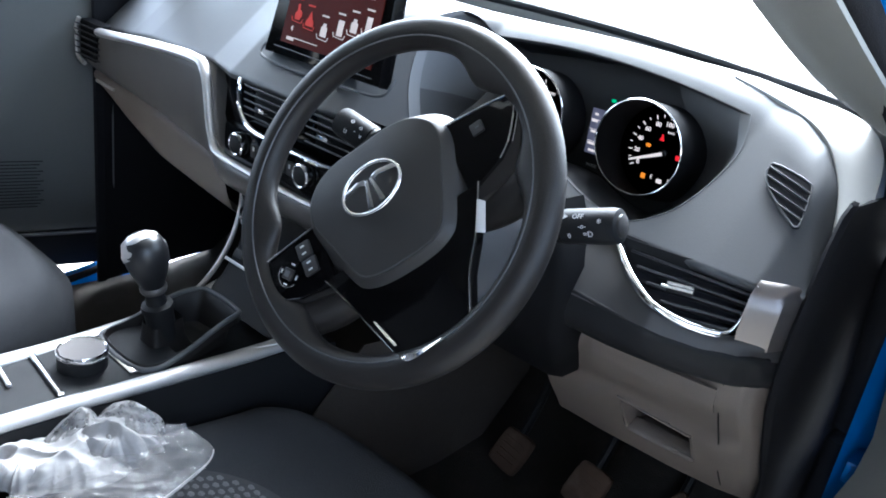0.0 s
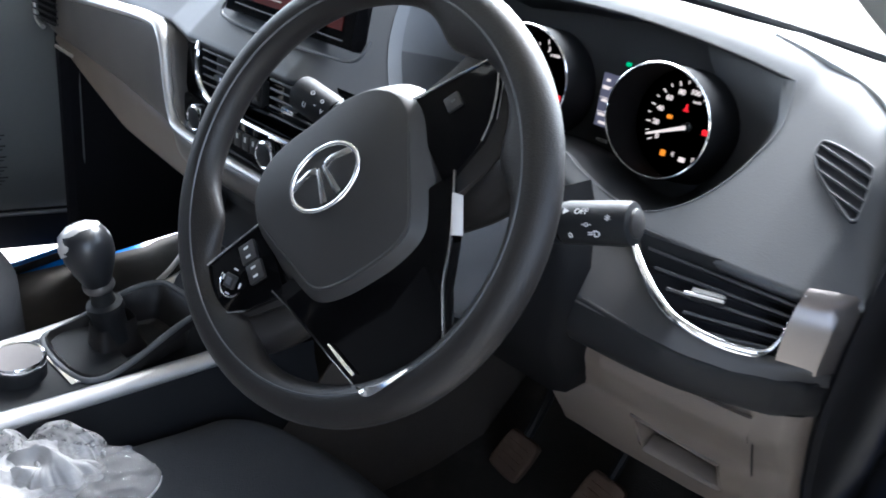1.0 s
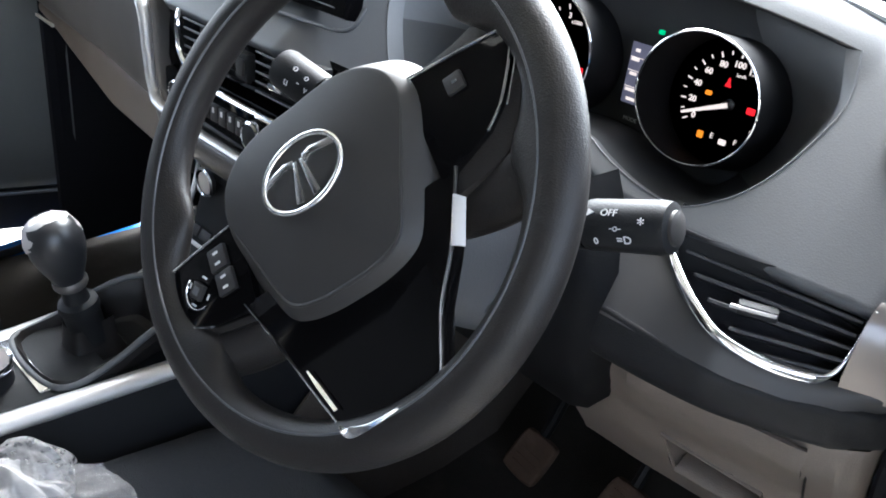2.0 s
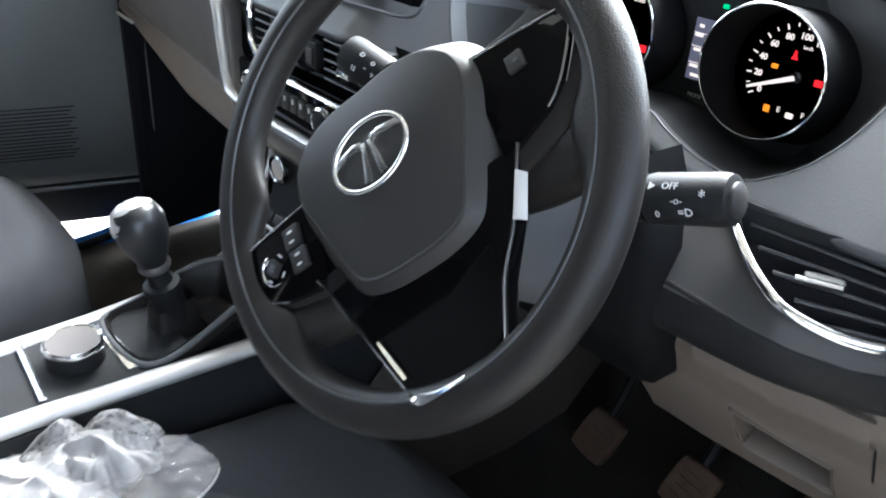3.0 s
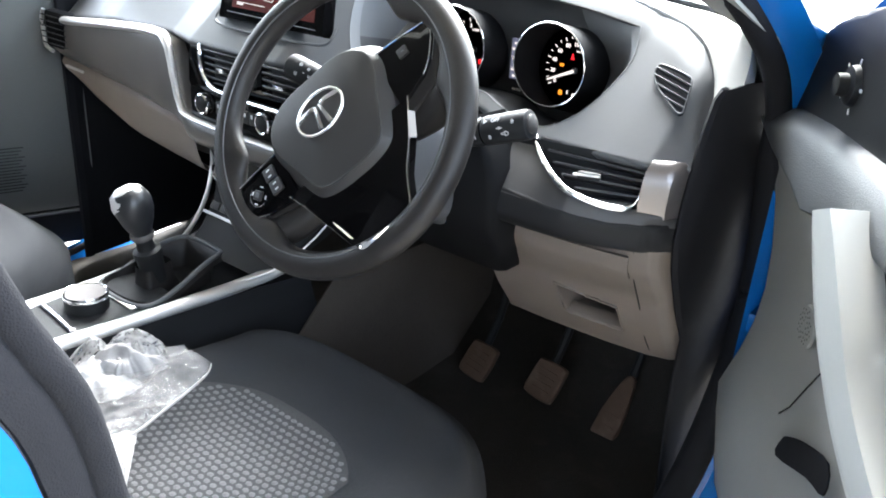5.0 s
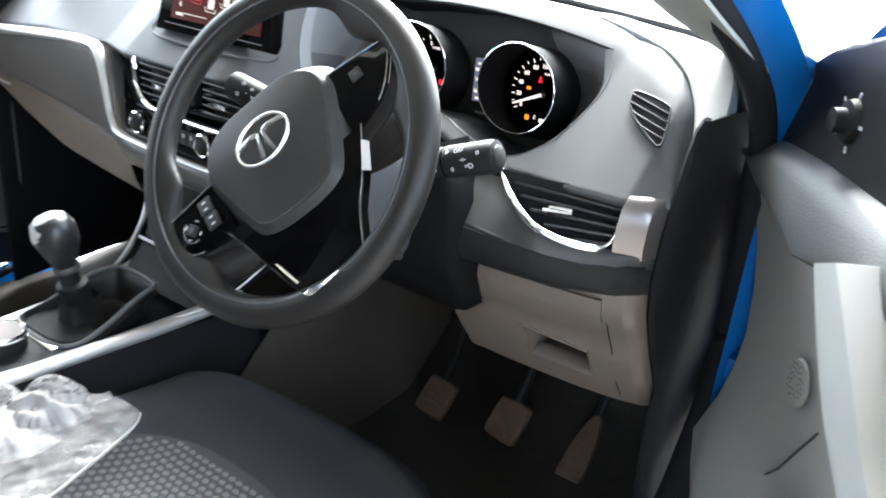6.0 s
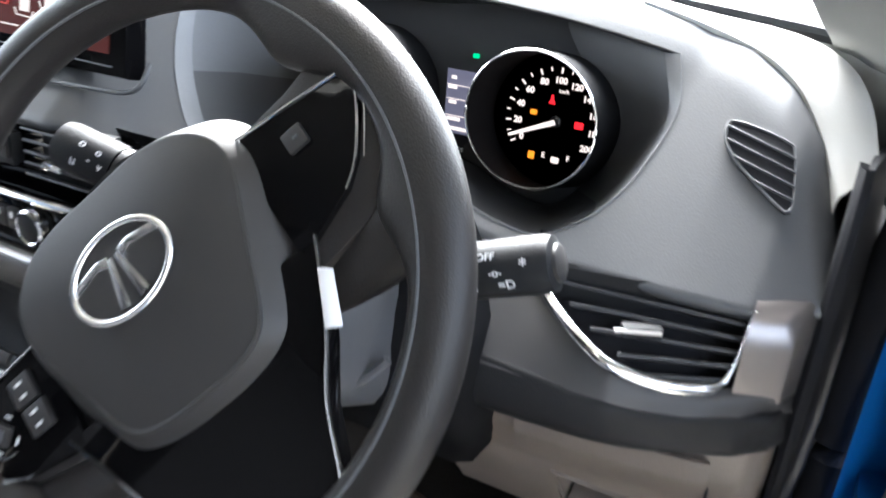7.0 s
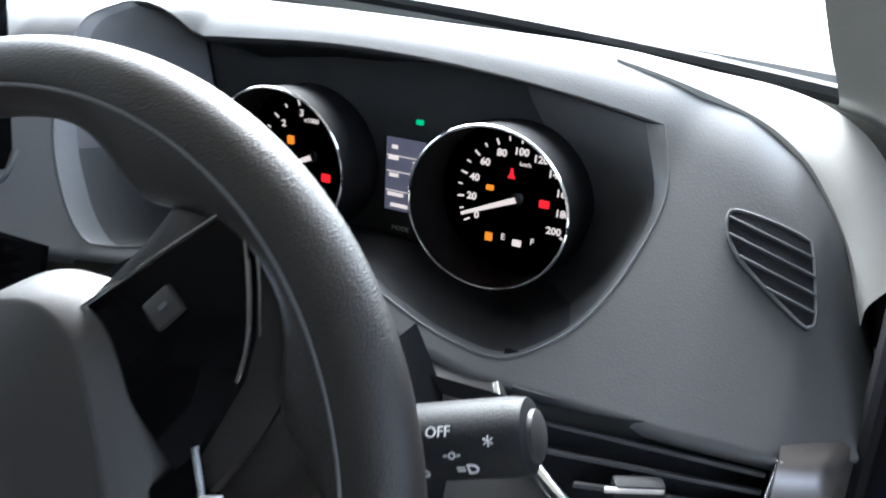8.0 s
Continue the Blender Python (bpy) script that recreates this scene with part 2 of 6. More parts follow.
def lathe(profile, m=None, n=32, cap=True):
    """Turn (radius, height) points round the local z axis, then place by m."""
    rows = [[Vector((r * math.cos(q), r * math.sin(q), h)) for q in np.linspace(0, 2 * math.pi, n, endpoint=False)] for r, h in profile]
    bm, vs = grid(rows, closed_u=True)
    for end, r in ((0, profile[0][0]), (-1, profile[-1][0])):
        if cap and r > 1e-5:
            bm.faces.new(vs[end])
    bmesh.ops.remove_doubles(bm, verts=bm.verts, dist=1e-6)
    if m is not None:
        bmesh.ops.transform(bm, matrix=m, verts=bm.verts)
    return bm


def plate(outline, depth, m=None, bevel=0.0, segs=2):
    """A flat piece: outline in local x, y, thick along local -z, front edge bevelled."""
    bm = bmesh.new()
    top = [bm.verts.new((x, y, 0)) for x, y in outline]
    fc = bm.faces.new(top)
    ext = bmesh.ops.extrude_face_region(bm, geom=[fc])
    low = [g for g in ext["geom"] if isinstance(g, bmesh.types.BMVert)]
    for v in low:
        v.co.z = -depth
    if bevel:
        keep = [e for e in bm.edges if all(abs(v.co.z) < 1e-7 for v in e.verts)]
        bmesh.ops.bevel(bm, geom=keep, offset=bevel, segments=segs, profile=0.6, affect="EDGES")
    if m is not None:
        bmesh.ops.transform(bm, matrix=m, verts=bm.verts)
    return bm


def words(name, text, size, m, material, parent, bold=0.0):
    """Raised lettering in the built-in font, centred at m, facing local +z; each character is a piece of its own."""
    cu = bpy.data.curves.new(name, "FONT")
    cu.body, cu.size, cu.align_x, cu.align_y, cu.extrude, cu.offset = text, size, "CENTER", "CENTER", 0.0003, bold
    cu.resolution_u = 3
    tmp = new(name, cu)
    dg = bpy.context.evaluated_depsgraph_get()
    src = bpy.data.meshes.new_from_object(tmp.evaluated_get(dg))
    bpy.data.objects.remove(tmp)
    bpy.data.curves.remove(cu)
    bm = bmesh.new()
    bm.from_mesh(src)
    bpy.data.meshes.remove(src)
    bmesh.ops.remove_doubles(bm, verts=bm.verts, dist=1e-7)
    left, ob = set(bm.verts), None
    while left:
        seed = left.pop()
        group, todo = {seed}, [seed]
        while todo:
            for ed in todo.pop().link_edges:
                for v in ed.verts:
                    if v in left:
                        left.discard(v)
                        group.add(v)
                        todo.append(v)
        order = sorted(group, key=lambda v: v.index)
        index = {v: i for i, v in enumerate(order)}
        me = bpy.data.meshes.new(name)
        me.from_pydata([v.co[:] for v in order], [], [[index[v] for v in fc.verts] for fc in bm.faces if fc.verts[0] in group])
        me.materials.append(material)
        ob = new(name, me)
        ob.matrix_world = m
        ob.parent = parent
    bm.free()
    return ob


def face_to(o, x, y):
    """A pose from an origin and the directions of local x and y."""
    x, y = Vector(x).normalized(), Vector(y)
    z = x.cross(y).normalized()
    y = z.cross(x)
    return Matrix(((x.x, y.x, z.x, o[0]), (x.y, y.y, z.y, o[1]), (x.z, y.z, z.z, o[2]), (0, 0, 0, 1)))


def sym(half):
    return half + [(-x, y) for x, y in half[::-1] if abs(x) > 1e-6]


def rounded(poly, n=5):
    return [(p.x, p.y) for p in smooth_path([(x, y, 0) for x, y in poly], n, True)]


def smin(a, b, k):
    h = max(k - abs(a - b), 0) / k
    return min(a, b) - h * h * k / 4


def sstep(a, b, x):
    t = min(max((x - a) / (b - a), 0), 1)
    return t * t * (3 - 2 * t)


# ---- dashboard ----
MID = 0.346                    # middle of the instrument binnacle
HALF = [(0.0, 0.047), (0.055, 0.043), (0.085, 0.034), (0.125, 0.024), (0.165, 0.021), (0.192, 0.034), (0.21, 0.052), (0.224, 0.08), (0.232, 0.118), (0.219, 0.152)]
LIP_Y = [(-0.72, 0.05), (-0.66, 0.02), (-0.5, -0.005), (-0.22, -0.022), (-0.13, -0.052), (0.08, -0.052), (0.13, -0.03), (0.19, 0.012), (0.25, 0.02), (0.31, 0.032), (0.39, 0.032), (0.44, 0.019), (0.50, 0.010), (0.62, 0.010), (0.67, 0.014), (0.71, 0.04)]
LIP_Z = [(-0.72, 0.985), (-0.62, 1.0), (-0.43, 1.025), (-0.22, 1.035), (0.1, 1.035), (0.19, 1.012), (0.25, 1.018), (0.31, 1.03), (0.39, 1.03), (0.44, 1.018), (0.50, 1.010), (0.71, 1.010)]
CREST = [(0.0, 1.168), (0.2, 1.172), (0.45, 1.174), (0.5, 1.173), (0.564, 1.168), (0.612, 1.153), (0.652, 1.13), (0.682, 1.100), (0.712, 1.04)]


def pad_z(x, y):
    yl, zl = lerp(LIP_Y, x), lerp(LIP_Z, x)
    z = smin(zl + (y - yl) / 1.1, lerp(CREST, abs(x)) - 0.09 * max(0, y - 0.18), 0.03)
    if abs(x - MID) < 0.235:
        z += 0.024 * (1 - ((x - MID) / 0.235) ** 2) * sstep(0.12, 0.15, y) * (1 - sstep(0.15, 0.25, y))
    return z


loop = [(MID + a, b) for a, b in HALF] + [(MID + a, 0.152) for a in (0.15, 0.075, 0, -0.075, -0.15)] + [(MID - a, b) for a, b in HALF[:0:-1]]
loop_s = [(p.x, p.y) for p in smooth_path([(a, b, 0) for a, b in [(MID - q, w) for q, w in HALF[:0:-1]] + [(MID + q, w) for q, w in HALF]], 6)]
loop_s += [(x, 0.152) for x in np.linspace(MID + 0.205, MID - 0.205, 30)]


def inside(x, y, poly):
    hit = False
    for i in range(len(poly)):
        (x1, y1), (x2, y2) = poly[i - 1], poly[i]
        if (y1 > y) != (y2 > y) and x < (x2 - x1) * (y - y1) / (y2 - y1) + x1:
            hit = not hit
    return hit


def nearest(x, y, poly):
    best = None
    for i in range(len(poly)):
        a, b, p = Vector(poly[i - 1]), Vector(poly[i]), Vector((x, y))
        s = min(max((p - a).dot(b - a) / max((b - a).length_squared, 1e-12), 0), 1)
        q = a + s * (b - a)
        if best is None or (q - p).length < best[0]:
            best = ((q - p).length, q)
    return best[1]


dash = thing("dashboard", "grey soft-touch car dashboard with taupe lower panels and silver trim", "dashboard")


def upper_pad():
    xs = np.linspace(-0.712, 0.712, 330)
    rows = []
    for x in xs:
        yl = lerp(LIP_Y, x)
        ys = yl + (0.46 - yl) * np.linspace(0, 1, 80) ** 1.15
        tuck = Vector((x, yl + 0.035, lerp(LIP_Z, x) - 0.012))
        low = Vector((x, yl + 0.003, lerp(LIP_Z, x) - 0.009))
        rows.append([tuck, low, Vector((x, yl - 0.0005, lerp(LIP_Z, x) - 0.003))] + [Vector((x, y, pad_z(x, y))) for y in ys])
    bm, vs = grid(rows)
    gone = []
    for fc in bm.faces:
        c = fc.calc_center_median()
        if abs(c.x - MID) < 0.25 and c.y < 0.16 and inside(c.x, c.y, loop_s):
            gone.append(fc)
    bmesh.ops.delete(bm, geom=gone, context="FACES")
    for v in bm.verts:
        if v.is_boundary and abs(v.co.x - MID) < 0.245 and v.co.y < 0.165:
            q = nearest(v.co.x, v.co.y, loop_s)
            if (q - v.co.xy).length < 0.008:
                v.co = (q.x, q.y, pad_z(q.x, max(q.y, 0.0)))
    return part("upper_pad", bm, PAD, dash, "grained dark grey soft upper pad", angle=60)


pad = upper_pad()
ring3 = [Vector((x, y, pad_z(x, y))) for x, y in loop_s]
part("binnacle_lip", tube(ring3[:len(ring3) - 30], 0.0008, 6), PAD, dash, "smooth grey rim round the instrument opening")


def inner_point(i, p):
    side = min(abs(p.x - MID) / 0.219, 1.0)
    k = (sstep(1.09, 1.142, p.z) if i < len(ring3) - 30 else side) * (1 if p.x > MID else 0)
    return Vector((MID + (0.72 - 0.19 * k) * (p.x - MID), 0.176, 1.153 - (1.166 - p.z) * 1.16 + 0.025 * k))


inner3 = [inner_point(i, p) for i, p in enumerate(ring3)]
mids = [a.lerp(b, 0.5) + Vector(((a.x - MID) * 0.05, 0, 0)) for a, b in zip(ring3, inner3)]
band3 = [a.lerp(m, 0.30) + Vector((0, -0.003, -0.002)) for a, m in zip(ring3, mids)]
half3 = [a.lerp(b, 0.5) + Vector((0, -0.001, 0)) for a, b in zip(ring3, band3)]
cut = len(ring3) - 30
bm, _ = grid([r[:cut] for r in (ring3, half3, band3)])
part("opening_band", bm, PAD, dash, "lighter rounded band round the opening", angle=60)
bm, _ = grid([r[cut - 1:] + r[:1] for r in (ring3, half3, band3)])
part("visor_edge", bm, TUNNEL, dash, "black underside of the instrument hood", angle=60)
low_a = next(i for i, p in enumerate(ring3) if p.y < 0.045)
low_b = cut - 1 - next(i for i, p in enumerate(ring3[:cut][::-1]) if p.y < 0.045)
# Side walls use the darkened pad colour in place of shade.
for a, b, m, label in ((0, low_a + 1, WALLIN, "pad-grey side wall of the instrument hood, darkened for shade"), (low_a, low_b + 1, HOOD, "satin black floor of the instrument hood"), (low_b, cut, WALLIN, "pad-grey side wall of the instrument hood, darkened for shade")):
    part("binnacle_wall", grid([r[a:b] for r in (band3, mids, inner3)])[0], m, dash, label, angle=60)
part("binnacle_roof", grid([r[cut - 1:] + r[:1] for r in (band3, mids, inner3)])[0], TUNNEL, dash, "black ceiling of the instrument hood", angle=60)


def ribbon(name, table, material, label="", parent=None, n=120, span=None):
    """A moulded strip along x: table maps x to profiles of (y, z) points."""
    xs = [a for a, _ in table]
    rows = []
    for x in np.linspace(*(span or (xs[0], xs[-1])), n):
        k = len(table[0][1])
        row = []
        for i in range(k):
            ty, tz = [(a, pr[i][0]) for a, pr in table], [(a, pr[i][1]) for a, pr in table]
            near = [min(max(x + q * (0.15 if i < 2 else 1.0), xs[0]), xs[-1]) for q in (-0.02, -0.012, -0.005, 0.0, 0.005, 0.012, 0.02)]
            row.append(Vector((x, sum(lerp(ty, q) for q in near) / 7, sum(lerp(tz, q) for q in near) / 7)))
        rows.append(row)
    rows = [smooth_path(r, 4) for r in rows]
    bm, _ = grid(rows)
    return part(name, bm, material, parent or dash, label, angle=50)


# satin strip below the driver's vent, down to the knee panel
STRIP = [
    (0.470, [(0.030, 1.016), (-0.022, 0.990), (-0.056, 0.953), (-0.060, 0.926), (-0.048, 0.908), (-0.02, 0.902)]),
    (0.517, [(0.012, 1.012), (-0.018, 0.988), (-0.054, 0.953), (-0.059, 0.926), (-0.046, 0.908), (-0.02, 0.902)]),
    (0.552, [(-0.022, 0.989), (-0.036, 0.973), (-0.054, 0.951), (-0.058, 0.926), (-0.045, 0.908), (-0.02, 0.902)]),
    (0.577, [(-0.034, 0.977), (-0.044, 0.963), (-0.053, 0.948), (-0.055, 0.925), (-0.042, 0.908), (-0.015, 0.902)]),
    (0.598, [(-0.038, 0.969), (-0.046, 0.959), (-0.052, 0.946), (-0.052, 0.924), (-0.040, 0.908), (-0.012, 0.901)]),
    (0.626, [(-0.028, 0.961), (-0.036, 0.954), (-0.041, 0.943), (-0.041, 0.922), (-0.030, 0.907), (-0.006, 0.901)]),
    (0.650, [(-0.012, 0.957), (-0.020, 0.952), (-0.026, 0.941), (-0.026, 0.920), (-0.015, 0.906), (0.010, 0.900)]),
    (0.668, [(-0.001, 0.958), (-0.010, 0.953), (-0.015, 0.941), (-0.015, 0.919), (-0.006, 0.905), (0.02, 0.899)]),
    (0.700, [(0.018, 0.960), (0.012, 0.953), (0.008, 0.940), (0.008, 0.918), (0.014, 0.904), (0.035, 0.898)]),
    (0.710, [(0.05, 0.958), (0.045, 0.95), (0.042, 0.938), (0.042, 0.92), (0.048, 0.908), (0.06, 0.90)])]
ribbon("satin_strip", [(x, pr[:3] + [pr[2]]) for x, pr in STRIP], STRIPGREY, "satin charcoal strip below the side vent")
ribbon("lower_roll", [(x, [(pr[2][0] + 0.004, pr[2][1] + 0.003), (pr[2][0] - 0.0015, pr[2][1] - 0.002)] + pr[3:]) for x, pr in STRIP], ROLL, "dark rounded roll under the satin strip")


def front_y(x):
    return lerp([(0.44, -0.055), (0.55, -0.052), (0.600, -0.040), (0.64, -0.022), (0.670, 0.001), (0.703, 0.018), (0.712, 0.05)], x)


# silver end cap beside the vent
bm, _ = grid([[Vector((x, front_y(x) + dy, z)) for x in (0.671, 0.680, 0.690, 0.700, 0.708, 0.712)] for z, dy in ((1.016, 0.022), (1.0135, 0.011), (1.004, 0.001), (0.988, -0.004), (0.965, -0.006), (0.950, -0.004))])
part("end_cap", bm, mat("satin_cap_paint", (0.17, 0.156, 0.150), 0.32, metal=0.75, mottle=0.06), dash, "satin silver end cap beside the air vent")
# body of the dash behind the vents, in black
ribbon("fascia_backing", [(x, [(front_y(x) + 0.05, 1.012), (front_y(x) + 0.052, 0.98), (front_y(x) + 0.05, 0.945)]) for x in (0.44, 0.5, 0.54, 0.591, 0.63, 0.662, 0.70)], BLACK, "", n=60)

# driver's side air vent: its face slopes from the pad's lip down and towards the seat
def vent_y(x, z):
    return front_y(x) + (lerp(LIP_Y, x) + 0.004 - front_y(x)) * min(max((z - 0.962) / 0.052, 0), 1)


def vent_left(z):
    return lerp([(0.955, 0.61), (0.970, 0.598), (0.978, 0.577), (0.990, 0.552), (1.012, 0.516)], z)


rows = [[Vector((x, vent_y(x, z) + 0.024, z)) for x in np.linspace(0.510, 0.672, 14)] for z in (1.018, 0.995, 0.975, 0.953)]
vent = part("air_vent", thick(grid(rows)[0], 0.003), RUBBER, dash, "black slatted side air vent with chrome edging")
for k in range(6):
    z = 1.0095 - k * 0.0091
    x0, x1 = vent_left(z - 0.002) + 0.002, 0.667
    xs = np.linspace(x0, x1, 12)
    ya, yb = vent_y(x0, z), vent_y(x1, z)
    rows = [[Vector((x, ya + (yb - ya) * (x - x0) / (x1 - x0) + dy, z + dz - 0.012 * (x - 0.6))) for x in xs] for dy, dz in ((0.0030, 0.0006), (0.0008, 0.0008), (0.0, -0.0012), (0.002, -0.0022), (0.022, -0.0150), (0.022, -0.0130))]
    part("slat", grid(rows, closed_v=True)[0], SLAT, vent)
edge = [(0.516, 0.006, 1.012), (0.526, -0.006, 1.003), (0.552, -0.025, 0.989), (0.577, -0.037, 0.978), (0.598, -0.041, 0.970), (0.626, -0.031, 0.962), (0.650, -0.015, 0.958), (0.662, -0.005, 0.960), (0.668, 0.004, 0.973), (0.672, 0.013, 1.012)]
sp = smooth_path(edge, 6)
part("chrome_edging", tube(sp, [0.0026 + 0.0022 * sstep(2, 12, i) * (1 - sstep(38, 44, i)) - 0.0006 * sstep(40, 46, i) for i in range(len(sp))], 10), CHROME, vent, "bright chrome edging")
part("vent_tab", box((0.607, vent_y(0.607, 0.988) - 0.001, 0.9865), (0.028, 0.010, 0.009), 0.0025, Matrix.Rotation(0.45, 4, "Z")), BLACK, vent, "black slider with chrome face")
part("tab_face", box((0.606, vent_y(0.607, 0.988) - 0.0065, 0.9880), (0.032, 0.002, 0.0030), 0.0008, Matrix.Rotation(0.45, 4, "Z")), SILVER, vent, "chrome face of the vent slider")

# demister vent in the pad
GRILLE = [(-0.024, 0.025), (-0.020, 0.0325), (0.0, 0.0285), (0.019, 0.021), (0.025, 0.013), (0.029, -0.026), (0.0265, -0.034), (0.019, -0.031), (-0.010, -0.004), (-0.0215, 0.013)]
dm = face_to((0.643, 0.0905, 1.0855), (1, 0.12, 0.02), (0, 1.1, 1))
dem = part("demister_vent", plate(rounded(GRILLE, 4), 0.006, dm @ Matrix.Translation((0, 0, 0.0016)), 0.001), RUBBER, dash, "slatted side-window demister grille")
part("grille_frame", tube([dm @ Vector((x, y, 0.0014)) for x, y in rounded(GRILLE, 5)], 0.0012, 8, closed=True), PAD, dem)
for k in range(4):
    yy = 0.0180 - k * 0.0108
    ends = []
    for sx in np.linspace(-0.03, 0.032, 63):
        if inside(sx, yy - 0.4 * sx, rounded(GRILLE, 4)):
            ends.append(sx)
    if len(ends) > 3:
        a, b = ends[0], ends[-1]
        part("slat", box((0, 0, 0), ((b - a) * 1.07, 0.0015, 0.003), 0.0005, dm @ Matrix.Translation(((a + b) / 2, yy - 0.4 * (a + b) / 2, 0.0020)) @ Matrix.Rotation(-0.3805, 4, "Z")), PAD, dem)

# taupe knee panel on the driver's side
KNEE = [(0.906, -0.012), (0.875, -0.004), (0.84, 0.022), (0.815, 0.043), (0.79, 0.054), (0.76, 0.075), (0.725, 0.105), (0.705, 0.125), (0.70, 0.16)]


def knee(x, k):
    z, y = KNEE[k]
    bow = lerp([(0.2, -0.005), (0.5, -0.004), (0.60, 0.003), (0.66, 0.012), (0.69, 0.022), (0.702, 0.034), (0.707, 0.055)], x)
    drop = lerp([(0.2, 0.0), (0.71, 0.0)], x) if k < 5 else lerp([(0.2, -0.02), (0.45, -0.012), (0.71, -0.015)], x) * (k - 4) / 4
    return Vector((x, y + bow, z + drop))


rows = [smooth_path([knee(x, k) for k in range(len(KNEE))], 4) for x in np.concatenate([np.linspace(0.19, 0.66, 60), np.linspace(0.665, 0.707, 16)])]
bm, _ = grid(rows)
HOLE = [(0.545, 0.800), (0.637, 0.791), (0.640, 0.744), (0.553, 0.748)]
gone = [fc for fc in bm.faces if inside(fc.calc_center_median().x, fc.calc_center_median().z, HOLE) or (fc.calc_center_median().x < 0.435 and fc.calc_center_median().z < 0.80)]
bmesh.ops.delete(bm, geom=gone, context="FACES")
panel = part("knee_panel", bm, BEIGE, dash, "taupe moulded knee panel with a coin pocket", angle=50)


def knee_at(x, z):
    zs = [knee(x, k) for k in range(len(KNEE))][::-1]
    return Vector((x, lerp([(p.z, p.y) for p in zs], z), z))


mouth = [knee_at(x, z) for x, z in HOLE]
mouth = [p + Vector((0, -0.001, 0)) for p in mouth]
deep = [p + Vector((0.004 if i in (0, 3) else -0.003, 0.045, 0.004 if i > 1 else -0.004)) for i, p in enumerate(mouth)]
bm = bmesh.new()
a, b = [bm.verts.new(p) for p in mouth], [bm.verts.new(p) for p in deep]
for i in range(4):
    bm.faces.new((a[i - 1], a[i], b[i], b[i - 1]))
bm.faces.new(b)
part("coin_pocket", bm, BEIGE, panel, "open coin pocket recess")
lip = [mouth[3], mouth[2]]
part("pocket_lip", thick(grid([[p + Vector((0.002 * (1 if i == 0 else -1), dy, dz)) for i, p in enumerate(lip)] for dy, dz in ((-0.003, -0.002), (-0.002, 0.001), (0.009, 0.008), (0.016, 0.010))])[0], 0.002), BEIGE, panel, "sloping lip of the coin pocket", angle=70)
part("pocket_rim", tube(smooth_path([mouth[0], mouth[1], mouth[2], mouth[3]], 1, True), 0.0022, 6, closed=True), BEIGE, panel)
cover = [[knee_at(x, z0 + (0.897 - z0) * v) + Vector((0, -0.0035, -0.0010)) for v in np.linspace(0, 1, 10)] for x, z0 in [(x, lerp([(0.527, 0.852), (0.536, 0.8425), (0.552, 0.8425), (0.60, 0.8545), (0.636, 0.8615), (0.668, 0.8635)], x)) for x in np.linspace(0.527, 0.668, 24)]]
part("fuse_cover", thick(grid(cover)[0], 0.0035), BEIGE, panel, "removable cover standing proud of the knee panel", angle=50)
for run in (((0.523, 0.903), (0.524, 0.868), (0.526, 0.848), (0.534, 0.838), (0.552, 0.839), (0.60, 0.851), (0.636, 0.858), (0.669, 0.860)), ((0.672, 0.903), (0.670, 0.86), (0.668, 0.80), (0.667, 0.74), (0.668, 0.705))):
    seam = [knee_at(x, z) + Vector((0, 0.0002, 0)) for x, z in run]
    part("panel_seam", tube(smooth_path(seam, 4), 0.0011, 6), BLACK, panel, "dark joint round the removable cover")

# structure behind: firewall side of the dash
part("dash_core", box((0, 0.36, 0.88), (1.42, 0.20, 0.42), 0.01), BLACK, dash, "black dash core")

# ---- steering wheel ----
WC, WT, RHO, YAW = Vector((0.380, -0.216, 1.040)), radians(26.3), radians(51.5), radians(2.5)
wheel = thing("steering_wheel", "black leatherette steering wheel turned part-way with chrome trims", "steering wheel")
WM = face_to(WC, (math.cos(YAW), math.sin(YAW), 0), (-math.sin(YAW) * math.sin(WT), math.cos(YAW) * math.sin(WT), math.cos(WT))) @ Matrix.Rotation(RHO, 4, "Z")
wheel.matrix_world = WM
RR = 0.1695


def rim_rows():
    rows = []
    for q in np.linspace(0, 2 * math.pi, 160, endpoint=False):
        def near(deg, w):
            return math.exp(-(((((q - radians(deg) + math.pi) % (2 * math.pi)) - math.pi) / w) ** 2))
        grip = max(near(160, 0.20), near(20, 0.20))
        heel = max(near(203, 0.17), near(-23, 0.17))
        row = []
        for v in np.linspace(0, 2 * math.pi, 28, endpoint=False):
            inw = max(0.0, -math.cos(v)) ** 1.5
            r = RR + 0.0165 * math.cos(v) - inw * (0.017 * grip + 0.015 * heel)
            row.append(Vector((r * math.cos(q), r * math.sin(q), 0.0155 * math.sin(v) * (1 - 0.12 * inw * (grip + heel)))))
        rows.append(row)
    return rows


rim = part("rim", grid(rim_rows(), closed_u=True, closed_v=True)[0], LEATHER, wheel, "grained black leatherette rim with a stitched seam")
seamp = [Vector(((RR - 0.0075) * math.cos(q), (RR - 0.0075) * math.sin(q), 0.0141)) for q in np.linspace(0, 2 * math.pi, 180, endpoint=False)]
part("seam", tube(seamp, 0.0009, 6, closed=True), LIP, rim, "raised grey seam")


